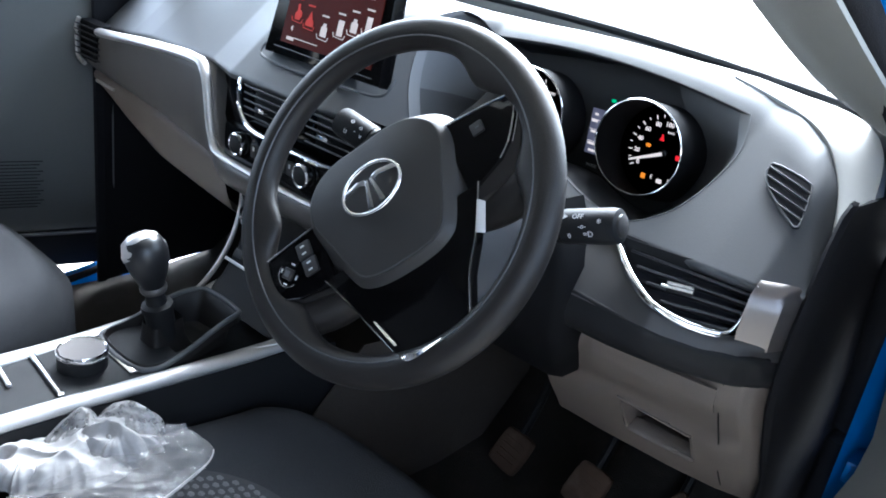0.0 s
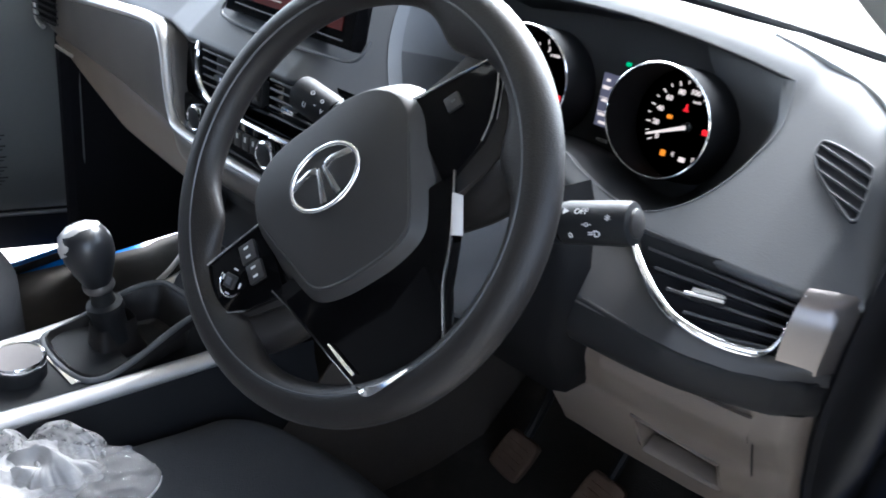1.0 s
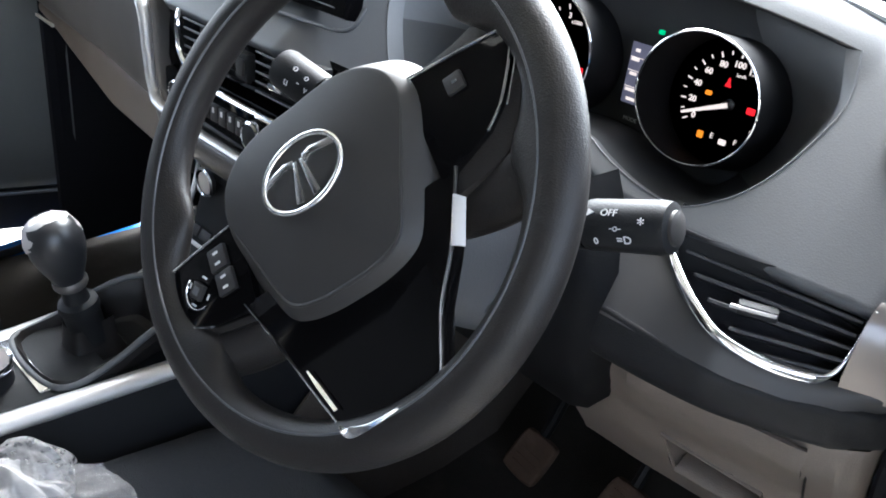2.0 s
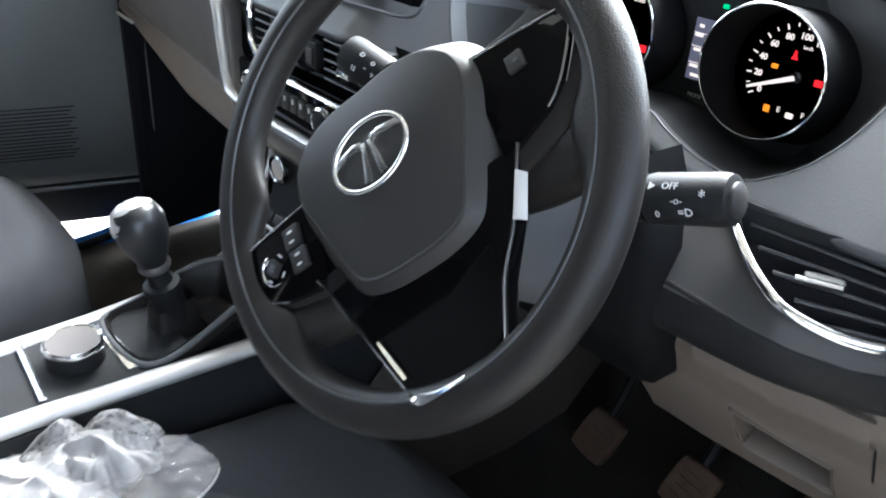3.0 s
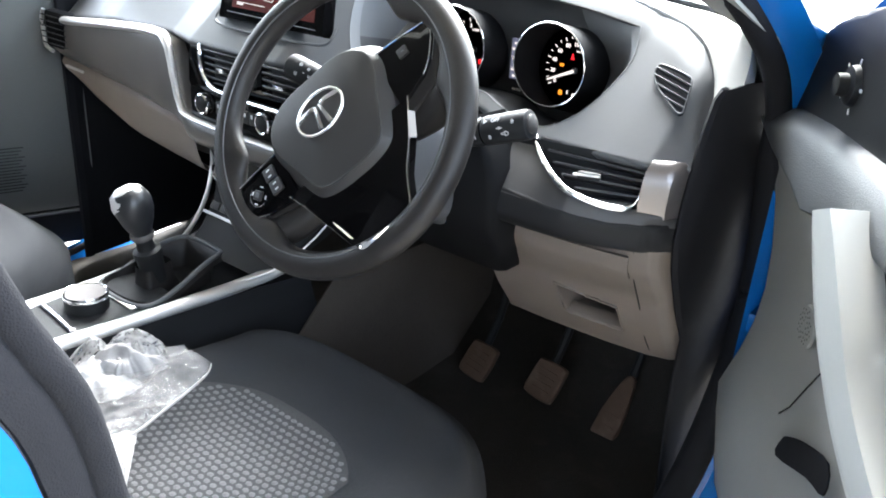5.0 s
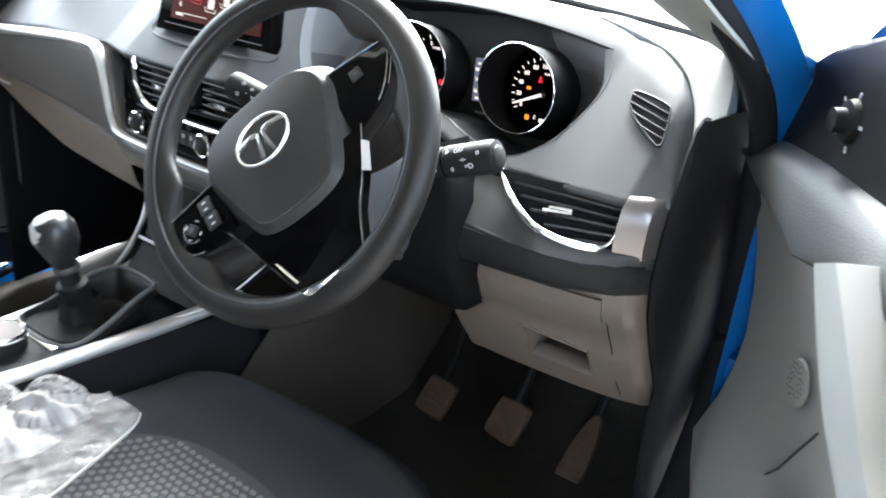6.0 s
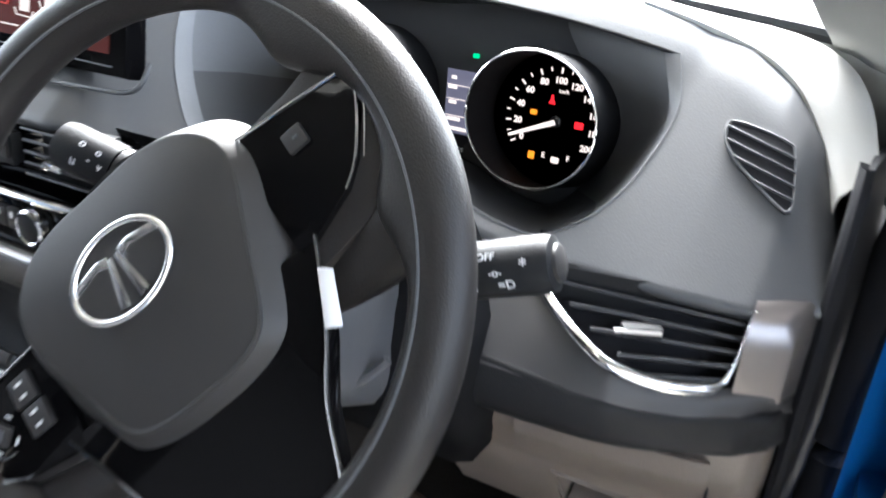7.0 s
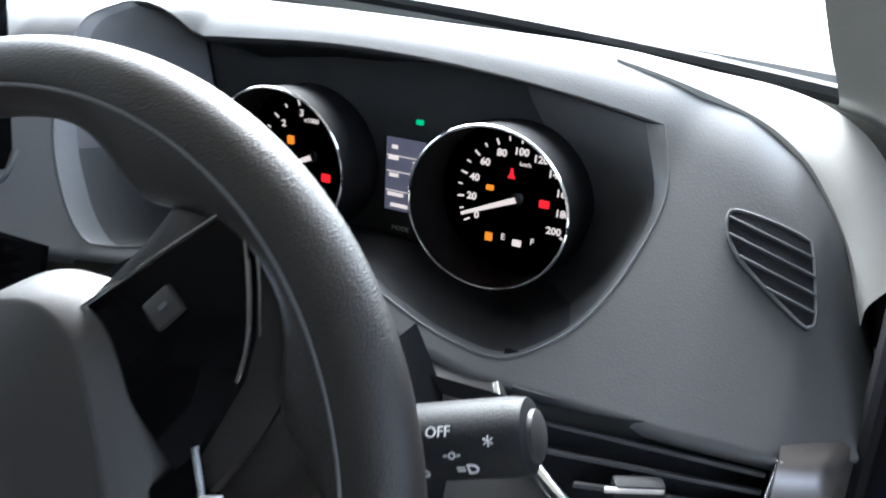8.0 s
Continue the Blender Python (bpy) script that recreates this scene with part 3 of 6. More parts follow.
OUT = [(0.0, 0.069), (0.040, 0.067), (0.070, 0.058), (0.088, 0.042), (0.0965, 0.022), (0.0975, 0.004), (0.0915, -0.022), (0.082, -0.048), (0.070, -0.073), (0.060, -0.084), (0.042, -0.091), (0.020, -0.0945), (0.0, -0.095)]
FACE = [(0.0, 0.058), (0.032, 0.058), (0.056, 0.052), (0.073, 0.039), (0.0795, 0.024), (0.0785, 0.008), (0.071, -0.012), (0.0625, -0.033), (0.0525, -0.058), (0.0455, -0.068), (0.034, -0.0735), (0.017, -0.0762), (0.0, -0.0765)]
outs, face = rounded(sym(OUT)), rounded(sym(FACE))
rings = [[Vector((x * 0.97, y * 0.97, -0.030)) for x, y in outs]]
for t in (0.0, 0.06, 0.16, 0.3, 0.45, 0.6, 0.75, 0.88, 0.96, 1.0):
    h = -0.008 + 0.0232 * math.sin(t * math.pi / 2 * 0.62) / math.sin(math.pi / 2 * 0.62)
    rings.append([Vector((p[0] + (q[0] - p[0]) * t, p[1] + (q[1] - p[1]) * t, h)) for p, q in zip(outs, face)])
for s, h in ((0.97, 0.0158), (0.8, 0.0183), (0.5, 0.0215), (0.2, 0.023)):
    rings.append([Vector((x * s, y * s, h)) for x, y in face])
bm, vs = grid(rings, closed_u=True)
bm.faces.new(vs[-1])
bm.faces.new(vs[0])
part("airbag_pad", bm, AIRBAG, wheel, "dark grey airbag cover with a creased shield shape", angle=65)
crease = [Vector((x, y, 0.0149)) for x, y in face]
low_c = [i for i, p in enumerate(crease) if p.y < 0.012]
first = next(i for i in low_c if (i - 1) % len(crease) not in low_c)
crease = [crease[(first + k) % len(crease)] for k in range(len(low_c))]
part("crease", tube(crease, [0.0004 + 0.0013 * math.sin(math.pi * k / (len(crease) - 1)) ** 0.5 for k in range(len(crease))], 8), AIRBAG, wheel, "raised crease round the lower airbag cover")
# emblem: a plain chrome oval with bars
EW, EH, EZ = 0.0340, 0.0238, 0.0240
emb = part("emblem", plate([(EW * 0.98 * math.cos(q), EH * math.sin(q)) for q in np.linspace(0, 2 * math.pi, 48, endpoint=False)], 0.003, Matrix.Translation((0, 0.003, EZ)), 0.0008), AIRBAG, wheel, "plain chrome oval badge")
part("oval_ring", tube([Vector((EW * math.cos(q), 0.003 + EH * math.sin(q), EZ + 0.0012)) for q in np.linspace(0, 2 * math.pi, 64, endpoint=False)], 0.0021, 10, closed=True), BADGE, emb)
for name, pl in (("bar", [(-0.031, 0.010), (-0.012, 0.0135), (-0.004, 0.012), (-0.004, 0.005), (-0.012, 0.008), (-0.031, 0.004)]), ("bar", [(0.031, 0.010), (0.012, 0.0135), (0.004, 0.012), (0.004, 0.005), (0.012, 0.008), (0.031, 0.004)]),
                 ("stem", [(-0.0045, 0.010), (-0.001, 0.010), (-0.004, -0.0195), (-0.011, -0.018)]), ("stem", [(0.0045, 0.010), (0.001, 0.010), (0.004, -0.0195), (0.011, -0.018)])):
    part(name, plate(pl, 0.003, Matrix.Translation((0, 0.003, EZ + 0.002)), 0.0012), BADGE, emb)


def spoke(side):
    s = side
    arm = [(0.080, 0.031), (0.120, 0.033), (0.158, 0.040), (0.168, 0.030), (0.167, -0.020), (0.146, -0.046), (0.115, -0.056), (0.080, -0.060)] if s > 0 else [(0.080, 0.020), (0.120, 0.0165), (0.155, 0.018), (0.168, 0.020), (0.167, -0.020), (0.150, -0.044), (0.120, -0.052), (0.080, -0.060)]
    arm = [(s * x, y) for x, y in arm]
    part("spoke", plate(arm if s > 0 else arm[::-1], 0.022, Matrix.Translation((0, 0, 0.001)), 0.004), LEATHER, wheel, "black side spoke")
    pod = [(0.080, 0.0275), (0.152, 0.0165), (0.1575, 0.010), (0.149, -0.007), (0.1345, -0.0265), (0.122, -0.036), (0.082, -0.050)] if s > 0 else [(0.080, 0.0165), (0.160, 0.0115), (0.170, 0.0065), (0.158, -0.026), (0.148, -0.036), (0.127, -0.0455), (0.082, -0.053)]
    pod = [(s * x, y) for x, y in pod]
    sp = part("switch_pod", plate(pod if s > 0 else pod[::-1], 0.006, Matrix.Translation((0, 0, 0.006)), 0.0015), GLOSS, wheel, "gloss black switch pod with chrome outline")
    line = [(x, y, 0.0066) for x, y in pod[:-1]]
    part("chrome_line", tube(smooth_path(line, 3), 0.0009, 6), CHROME, sp)
    if s > 0:
        part("chrome_line", tube(smooth_path([(0.160, 0.006, 0.0066), (0.153, -0.009, 0.0066), (0.139, -0.029, 0.0066)], 3), 0.0008, 6), CHROME, sp)
    if s < 0:
        cx, cy = -0.131, -0.015
        part("button_ring", tube([Vector((cx + 0.0135 * math.cos(q), cy + 0.0135 * math.sin(q), 0.0068)) for q in np.linspace(2.0, 4.9, 20)], 0.0007, 6), CHROME, sp)
        pad_ = part("button", box((cx, cy, 0.0078), (0.012, 0.012, 0.004), 0.0012, Matrix.Rotation(0.7, 4, "Z")), AIRBAG, sp)
        part("button_mark", box((cx, cy, 0.0099), (0.006, 0.006, 0.0006), 0, Matrix.Rotation(0.7, 4, "Z")), LIP, pad_)
        for q in range(4):
            a = q * math.pi / 2 + 0.7
            part("button_mark", box((cx + 0.0108 * math.cos(a), cy + 0.0108 * math.sin(a), 0.0066), (0.0045, 0.0012, 0.0008), 0, Matrix.Rotation(a + math.pi / 2, 4, "Z")), MARK, sp)
        for q, (bx, by) in enumerate(((-0.1045, -0.002), (-0.1025, -0.0215))):
            k = part("button", box((bx, by, 0.0074), (0.017, 0.0175, 0.004), 0.0012), AIRBAG, sp)
            part("button_mark", box((bx, by + 0.004, 0.0095), (0.005, 0.0018, 0.0006)), MARK, k)
            part("button_mark", box((bx, by - 0.004, 0.0095), (0.005, 0.0018, 0.0006)), MARK, k)
    else:
        k = part("button", box((0.114, 0.0035, 0.0070), (0.013, 0.012, 0.004), 0.0012), AIRBAG, sp)
        part("button_mark", box((0.115, 0.0035, 0.0093), (0.0035, 0.0015, 0.0006)), LIP, k)


spoke(1)
spoke(-1)
LOW = [(0.093, -0.044), (0.082, -0.068), (0.069, -0.091), (0.052, -0.116), (0.038, -0.150), (0.032, -0.160), (0.018, -0.1625)]
LEFT = [(-0.018, -0.1640), (-0.0385, -0.1585), (-0.0440, -0.150), (-0.0593, -0.116), (-0.0705, -0.091), (-0.0810, -0.068), (-0.093, -0.044)]
LOW = LOW + LEFT
low = part("lower_spoke", plate(LOW[::-1], 0.016, Matrix.Translation((0, 0, 0.006)), 0.002), GLOSS, wheel, "gloss black lower spoke with chrome edging")
for s in (1, -1):
    ln = smooth_path([(x, y, 0.0062 + (0.004 if y < -0.15 else 0)) for x, y in (((0.0945, -0.044), (0.083, -0.068), (0.070, -0.0915), (0.053, -0.1165), (0.039, -0.150), (0.0335, -0.160), (0.018, -0.1625)) if s > 0 else LEFT[::-1])], 5)
    part("chrome_line", tube(ln, [0.0007 if s < 0 else 0.0013 + 0.0008 * sstep(23, 27, i) for i in range(len(ln))], 6), CHROME, low)
    if s > 0:
        # Wide part of the chrome edge; pale silver paint stands for its reflection.
        rows = [[Vector((0.0870, -0.0590, 0.0082)), Vector((0.0890, -0.0606, 0.0070)), Vector((0.0918, -0.0632, 0.0030))], [Vector((0.0735, -0.0868, 0.0082)), Vector((0.0762, -0.0880, 0.0070)), Vector((0.0800, -0.0900, 0.0030))]]
        part("glint_plate", thick(grid(rows)[0], 0.002), SILVER, low, "silver stretch of the spoke's chrome edge, its reflection put into the colour")
    if s < 0:
        tilt = (WM.to_3x3().inverted() @ Vector((0.84, -0.30, 0.45))).normalized()
        for name, run, width, label in (("chrome_foot", [(-0.0375, -0.1530, 0.0130), (-0.0320, -0.1590, 0.0165), (-0.0270, -0.1615, 0.0172), (-0.0126, -0.1630, 0.0170), (0.0088, -0.1610, 0.0160)], [(0, 0.0010), (5, 0.0030), (8, 0.0038), (12, 0.0016), (16, 0.0005)], "bright foot of the chrome spoke trim"),
                                        ("chrome_bar", [(-0.0542, -0.1108, 0.0085), (-0.0475, -0.1270, 0.0085), (-0.0408, -0.1427, 0.0085)], [(0, 0.0006), (3, 0.0013), (8, 0.0013)], "short bright bar on the gloss spoke")):
            foot_ = smooth_path(run, 4)
            rows = []
            for i, p in enumerate(foot_):
                way = (foot_[min(i + 1, len(foot_) - 1)] - foot_[max(i - 1, 0)]).normalized()
                across = tilt.cross(way).normalized() * lerp(width, i)
                rows.append([p - across, p, p + across])
            part(name, thick(grid(rows)[0], 0.001), BADGE, low, label)
    lobe = smooth_path([(s * 0.050, -0.050, -0.030), (s * 0.085, -0.056, -0.028), (s * 0.115, -0.060, -0.022), (s * 0.150, -0.060, -0.010)], 5)
    part("spoke_back", tube(lobe, [0.016 + 0.006 * math.sin(math.pi * i / (len(lobe) - 1)) for i in range(len(lobe))], 14), LEATHER, wheel, "smooth black back of the spoke")
part("hub", lathe([(0.055, -0.075), (0.062, -0.05), (0.075, -0.03), (0.08, -0.01)], n=40), BLACK, wheel, "black hub behind the airbag cover")

# ---- steering column ----
col = thing("steering_column", "black plastic steering column shroud with two control stalks", "steering column")
AX = Vector((0, math.cos(WT), -math.sin(WT)))
UPV = Vector((0, math.sin(WT), math.cos(WT)))
sec = []
for d, wx, up, dn in ((0.040, 0.050, 0.042, 0.050), (0.052, 0.063, 0.055, 0.062), (0.10, 0.068, 0.062, 0.072), (0.17, 0.070, 0.060, 0.076), (0.26, 0.072, 0.05, 0.078)):
    c = WC + AX * d
    sec.append([c + Vector((wx * math.copysign(abs(math.cos(q)) ** 0.6, math.cos(q)), 0, 0)) + UPV * ((up if math.sin(q) > 0 else dn) * math.copysign(abs(math.sin(q)) ** 0.6, math.sin(q))) for q in np.linspace(0, 2 * math.pi, 40, endpoint=False)])
bm, vs = grid(sec, closed_u=True)
bm.faces.new(vs[0])
part("shroud", bm, LIP, col, "grained dark grey two-part shroud")
rows = [[Vector((x, y0 + dy, z)) for x, dy in ((0.258, 0.06), (0.261, 0.012), (0.274, 0.0), (xr - 0.016, 0.0), (xr - 0.003, 0.010), (xr, 0.06))] for z, y0, xr in ((1.035, -0.050, 0.462), (1.0, -0.062, 0.488), (0.975, -0.070, 0.508), (0.95, -0.073, 0.514), (0.895, -0.066, 0.512), (0.85, -0.03, 0.503), (0.81, 0.0, 0.490), (0.785, 0.045, 0.463), (0.766, 0.078, 0.452), (0.752, 0.112, 0.440))]
part("lower_cover", grid(rows)[0], COVER, col, "black lower column cover", angle=50)
# Paler grey arc stands in for a curved highlight on the black cover.
part("collar", tube([WC + AX * 0.145 + Vector((0.091 * math.cos(q), 0, 0)) + UPV * (0.012 + 0.078 * math.sin(q)) for q in np.linspace(math.pi * 1.15, math.pi * 1.85, 20)], 0.004, 8), LIP, col)


def stalk(tip, root, r, name, label, marks):
    tip, root = Vector(tip), Vector(root)
    ax = (tip - root).normalized()
    m = face_to(root, ax.cross(Vector((0, -0.6, 0.8))), ax.cross(ax.cross(Vector((0, -0.6, 0.8)))))
    if (m.to_3x3() @ Vector((0, 0, 1))).dot(ax) < 0:
        m = m @ Matrix.Rotation(math.pi, 4, "X")
    L = (tip - root).length
    st = part("stalk_arm", lathe([(r * 0.5, L * 0.36), (r * 0.8, L * 0.38), (r * 0.92, L * 0.42), (r, L * 0.5), (r, L * 0.56)], m, 28), BLACK, col, label)
    foot = root + ax * L * 0.40
    part("stalk_root", tube(smooth_path([foot, foot + Vector((-0.012 * math.copysign(1, ax.x), 0.025, -0.010)), Vector((root.x, -0.02, root.z - 0.02))], 4), r * 0.5, 10), BLACK, st)
    part("stalk_ring", lathe([(r * 0.96, L * 0.56), (r * 0.96, L * 0.575)], m, 28), GLOSS, st)
    part("twist_grip", lathe([(r * 1.0, L * 0.575), (r * 1.04, L * 0.6), (r * 1.06, L * 0.93), (r * 1.0, L * 0.975), (r * 0.75, L * 0.985)], m, 28), BLACK, st)
    part("end_button", lathe([(r * 0.7, L * 0.97), (r * 0.68, L * 1.0), (r * 0.5, L * 1.01), (0, L * 1.012)], m, 28), AIRBAG, st)
    for text, along, ang, size in marks:
        side = Vector((0, -0.75, 0.66)) if ax.x > 0 else Vector((0, -0.75, 0.66))
        side = (side - ax * side.dot(ax)).normalized()
        other = ax.cross(side) if ax.x > 0 else -ax.cross(side)
        nn = (side * math.cos(ang) + other * math.sin(ang)).normalized()
        o = root + ax * (L * along) + nn * (r * 1.065 if along > 0.57 else r * 1.0)
        xdir = ax if ax.x > 0 else -ax
        words("marking", text, size, face_to(o, xdir, nn.cross(xdir)), MARK, st)
    return st


stalk((0.569, -0.090, 1.056), (0.433, -0.106, 1.008), 0.0168, "light_stalk", "black light-switch stalk with white markings",
      [("OFF", 0.72, -0.05, 0.0068), ("\u25b6", 0.63, -0.05, 0.006), ("3", 0.52, 0.05, 0.0075), ("2", 0.52, 0.5, 0.0075), ("1", 0.52, 0.95, 0.0075), ("-o-", 0.76, 0.5, 0.007), ("=D", 0.80, 0.95, 0.008), ("*", 0.88, 0.35, 0.011), ("0", 0.66, 1.05, 0.007)])
stalk((0.214, -0.137, 1.065), (0.325, -0.120, 1.037), 0.0165, "wiper_stalk", "black wiper stalk with white markings",
      [("o", 0.78, -0.2, 0.009), ("o", 0.66, -0.1, 0.008), ("v", 0.62, 0.4, 0.008), ("u", 0.80, 0.6, 0.010), ("-", 0.7, 0.3, 0.009)])

# ---- instrument cluster ----
clus = thing("instrument_cluster", "lit car instrument cluster with speedometer, rev counter and small display", "instrument cluster")
FY = 0.176
bm = bmesh.new()
bm.faces.new([bm.verts.new((p.x, FY + 0.004, p.z)) for p in inner3])
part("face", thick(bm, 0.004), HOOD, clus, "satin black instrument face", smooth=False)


def on_face(x, z, lift=0.001):
    return Matrix.Translation((x, FY - lift, z)) @ Matrix.Rotation(math.pi / 2, 4, "X")


def dial(name, cx, cz, nums, a0, a1, needle, label, shift):
    d = part(name, lathe([(0.0, 0.0), (0.061, 0.0)], on_face(cx, cz, 0.001), 64), DIALFACE, clus, label)
    rc, rr = Vector((cx + shift, FY - 0.086, cz + 0.0195)), 0.0555
    part("dial_ring", tube([rc + Vector((rr * math.cos(q), 0, rr * math.sin(q))) for q in np.linspace(0, 2 * math.pi, 72, endpoint=False)], 0.0011, 8, closed=True), CHROME, d, "thin chrome bezel")
    well = []
    for w in (0.0, 0.3, 0.65, 1.0):
        c, rad = rc.lerp(Vector((cx, FY - 0.001, cz)), w), rr + 0.0003 + 0.005 * w
        well.append([c + Vector((rad * math.cos(q), 0, rad * math.sin(q))) for q in np.linspace(0, 2 * math.pi, 64, endpoint=False)])
    part("dial_well", grid(well, closed_u=True)[0], COVER, d, "dark recessed wall of the dial")
    k = len(nums)
    for i in range(2 * k - 1):
        a = a0 + (a1 - a0) * i / (2 * k - 2)
        r0 = 0.0455 if i % 2 == 0 else 0.0463
        part("tick", box((0, 0, 0), (0.0050 if i % 2 == 0 else 0.0034, 0.0014 if i % 2 == 0 else 0.0011, 0.0006), 0, on_face(cx + r0 * math.cos(a), cz + r0 * math.sin(a), 0.002) @ Matrix.Rotation(a, 4, "Z")), WHITE_LIT, d)
    for i, t in enumerate(nums):
        a = a0 + (a1 - a0) * i / (k - 1)
        words("numeral", t, 0.0078, on_face(cx + 0.0365 * math.cos(a), cz + 0.0365 * math.sin(a), 0.002), WHITE_LIT, d, 0.0002)
    nd = on_face(cx, cz, 0.005) @ Matrix.Rotation(needle, 4, "Z")
    part("needle", plate([(0.0, 0.0023), (0.047, 0.0011), (0.047, -0.0011), (0.0, -0.0023)][::-1], 0.0015, nd), WHITE_LIT, d, "white lit needle")
    part("hub_cap", lathe([(0.0055, -0.003), (0.0055, 0.001), (0.004, 0.0018), (0, 0.002)], on_face(cx, cz, 0.003), 24), TUNNEL, d)
    return d


SX, SZ = 0.464, 1.0635
sp = dial("speedometer", SX, SZ, ["0", "20", "40", "60", "80", "100", "120", "140", "160", "180", "200"], radians(212), radians(-32), radians(204.5), "speedometer dial with white numerals to two hundred", 0.006)
words("unit_text", "km/h", 0.0045, on_face(SX + 0.004, SZ + 0.0275, 0.002), WHITE_LIT, sp)
words("fuel_letter", "E", 0.007, on_face(SX - 0.008, SZ - 0.0325, 0.002), WHITE_LIT, sp)
words("fuel_letter", "F", 0.007, on_face(SX + 0.0155, SZ - 0.0315, 0.002), WHITE_LIT, sp)
part("fuel_lamp", box((0, 0, 0), (0.0058, 0.0066, 0.0006), 0.0008, on_face(SX - 0.0195, SZ - 0.0345, 0.002)), AMBER_LIT, sp, "amber fuel warning lamp")
part("belt_lamp", plate([(-0.0032, -0.004), (0.0032, -0.004), (0.0015, 0.0), (0.0009, 0.004), (-0.0009, 0.004), (-0.0015, 0.0)], 0.0006, on_face(SX - 0.006, SZ + 0.0190, 0.002)), RED_LIT, sp, "red seat belt lamp")
part("engine_lamp", box((0, 0, 0), (0.006, 0.004, 0.0006), 0.001, on_face(SX - 0.0220, SZ + 0.0050, 0.002)), AMBER_LIT, sp, "amber engine lamp")
part("brake_lamp", box((0, 0, 0), (0.0078, 0.0058, 0.0006), 0.001, on_face(SX + 0.0215, SZ + 0.0003, 0.002)), RED_LIT, sp, "red brake lamp")
part("pump_mark", box((0, 0, 0), (0.007, 0.005, 0.0006), 0.001, on_face(SX + 0.0035, SZ - 0.035, 0.002)), WHITE_LIT, sp)
tc = dial("rev_counter", 0.285, SZ, ["0", "1", "2", "3", "4", "5", "6", "7"], radians(205), radians(-25), radians(205), "rev counter dial with white numerals", 0.022)
words("unit_text", "x1000", 0.0055, on_face(0.284, SZ + 0.030, 0.002), WHITE_LIT, tc)
part("warning_lamp", box((0, 0, 0), (0.006, 0.007, 0.0006), 0.001, on_face(0.264, SZ + 0.011, 0.002)), AMBER_LIT, tc, "amber warning lamp")
part("warning_lamp", box((0, 0, 0), (0.008, 0.007, 0.0006), 0.001, on_face(0.298, SZ - 0.016, 0.002)), RED_LIT, tc, "red warning lamp")
part("green_lamp", box((0, 0, 0), (0.006, 0.004, 0.0006), 0.001, on_face(0.381, 1.1085, 0.002)), GREEN_LIT, clus, "green lamp")
lcd = part("display", plate([(-0.017, -0.030), (0.017, -0.030), (0.017, 0.030), (-0.017, 0.030)], 0.001, on_face(0.370, 1.063, 0.0015)), LCD_LIT, clus, "small grey trip display")
for z, h in ((1.079, 0.0006), (1.066, 0.0006), (1.050, 0.0006)):
    part("divider", box((0.370, FY - 0.003, z), (0.031, 0.0005, h)), WHITE_LIT, lcd)
words("digits", "35", 0.008, on_face(0.380, 1.0735, 0.003), WHITE_LIT, lcd)
words("digits", "5", 0.009, on_face(0.381, 1.0585, 0.003), WHITE_LIT, lcd)
for x, z, w in ((0.364, 1.085, 0.005), (0.363, 1.076, 0.009), (0.364, 1.062, 0.008), (0.366, 1.046, 0.014), (0.372, 1.037, 0.02)):
    part("bar_text", box((x - 0.003, FY - 0.003, z + 0.001), (w, 0.0005, 0.003)), WHITE_LIT, lcd)
words("mode_text", "MODE", 0.0055, on_face(0.368, 1.018, 0.0015), MARK, clus)

# ---- centre of the dash ----
ribbon("satin_band", [
    (-0.715, [(0.03, 0.985), (0.016, 0.98), (0.010, 0.95), (0.012, 0.92), (0.03, 0.905)]),
    (-0.67, [(0.02, 0.99), (0.004, 0.984), (0.000, 0.95), (0.002, 0.915), (0.03, 0.905)]),
    (-0.55, [(0.0, 1.004), (-0.016, 0.997), (-0.016, 0.955), (-0.010, 0.912), (0.02, 0.902)]),
    (-0.40, [(-0.01, 1.022), (-0.026, 1.014), (-0.024, 0.955), (-0.012, 0.900), (0.02, 0.890)]),
    (-0.245, [(-0.015, 1.032), (-0.034, 1.022), (-0.036, 0.95), (-0.022, 0.885), (0.01, 0.872)]),
    (-0.20, [(-0.015, 1.02), (-0.042, 1.006), (-0.044, 0.94), (-0.03, 0.878), (0.005, 0.865)]),
    (-0.172, [(-0.015, 0.965), (-0.05, 0.955), (-0.054, 0.915), (-0.04, 0.868), (0.0, 0.857)]),
    (-0.147, [(-0.03, 0.92), (-0.056, 0.915), (-0.062, 0.888), (-0.05, 0.862), (-0.01, 0.852)]),
    (-0.12, [(-0.04, 0.908), (-0.062, 0.904), (-0.068, 0.885), (-0.058, 0.862), (-0.01, 0.850)]),
    (0.0, [(-0.04, 0.906), (-0.064, 0.902), (-0.070, 0.885), (-0.060, 0.862), (-0.01, 0.850)]),
    (0.12, [(-0.04, 0.908), (-0.062, 0.904), (-0.068, 0.885), (-0.058, 0.862), (-0.01, 0.850)]),
    (0.20, [(-0.03, 0.95), (-0.056, 0.94), (-0.062, 0.915), (-0.05, 0.885), (-0.01, 0.872)]),
    (0.27, [(-0.03, 0.975), (-0.056, 0.955), (-0.062, 0.925), (-0.05, 0.898), (-0.01, 0.885)])], SATIN, "satin taupe-silver band across the dash", n=160)
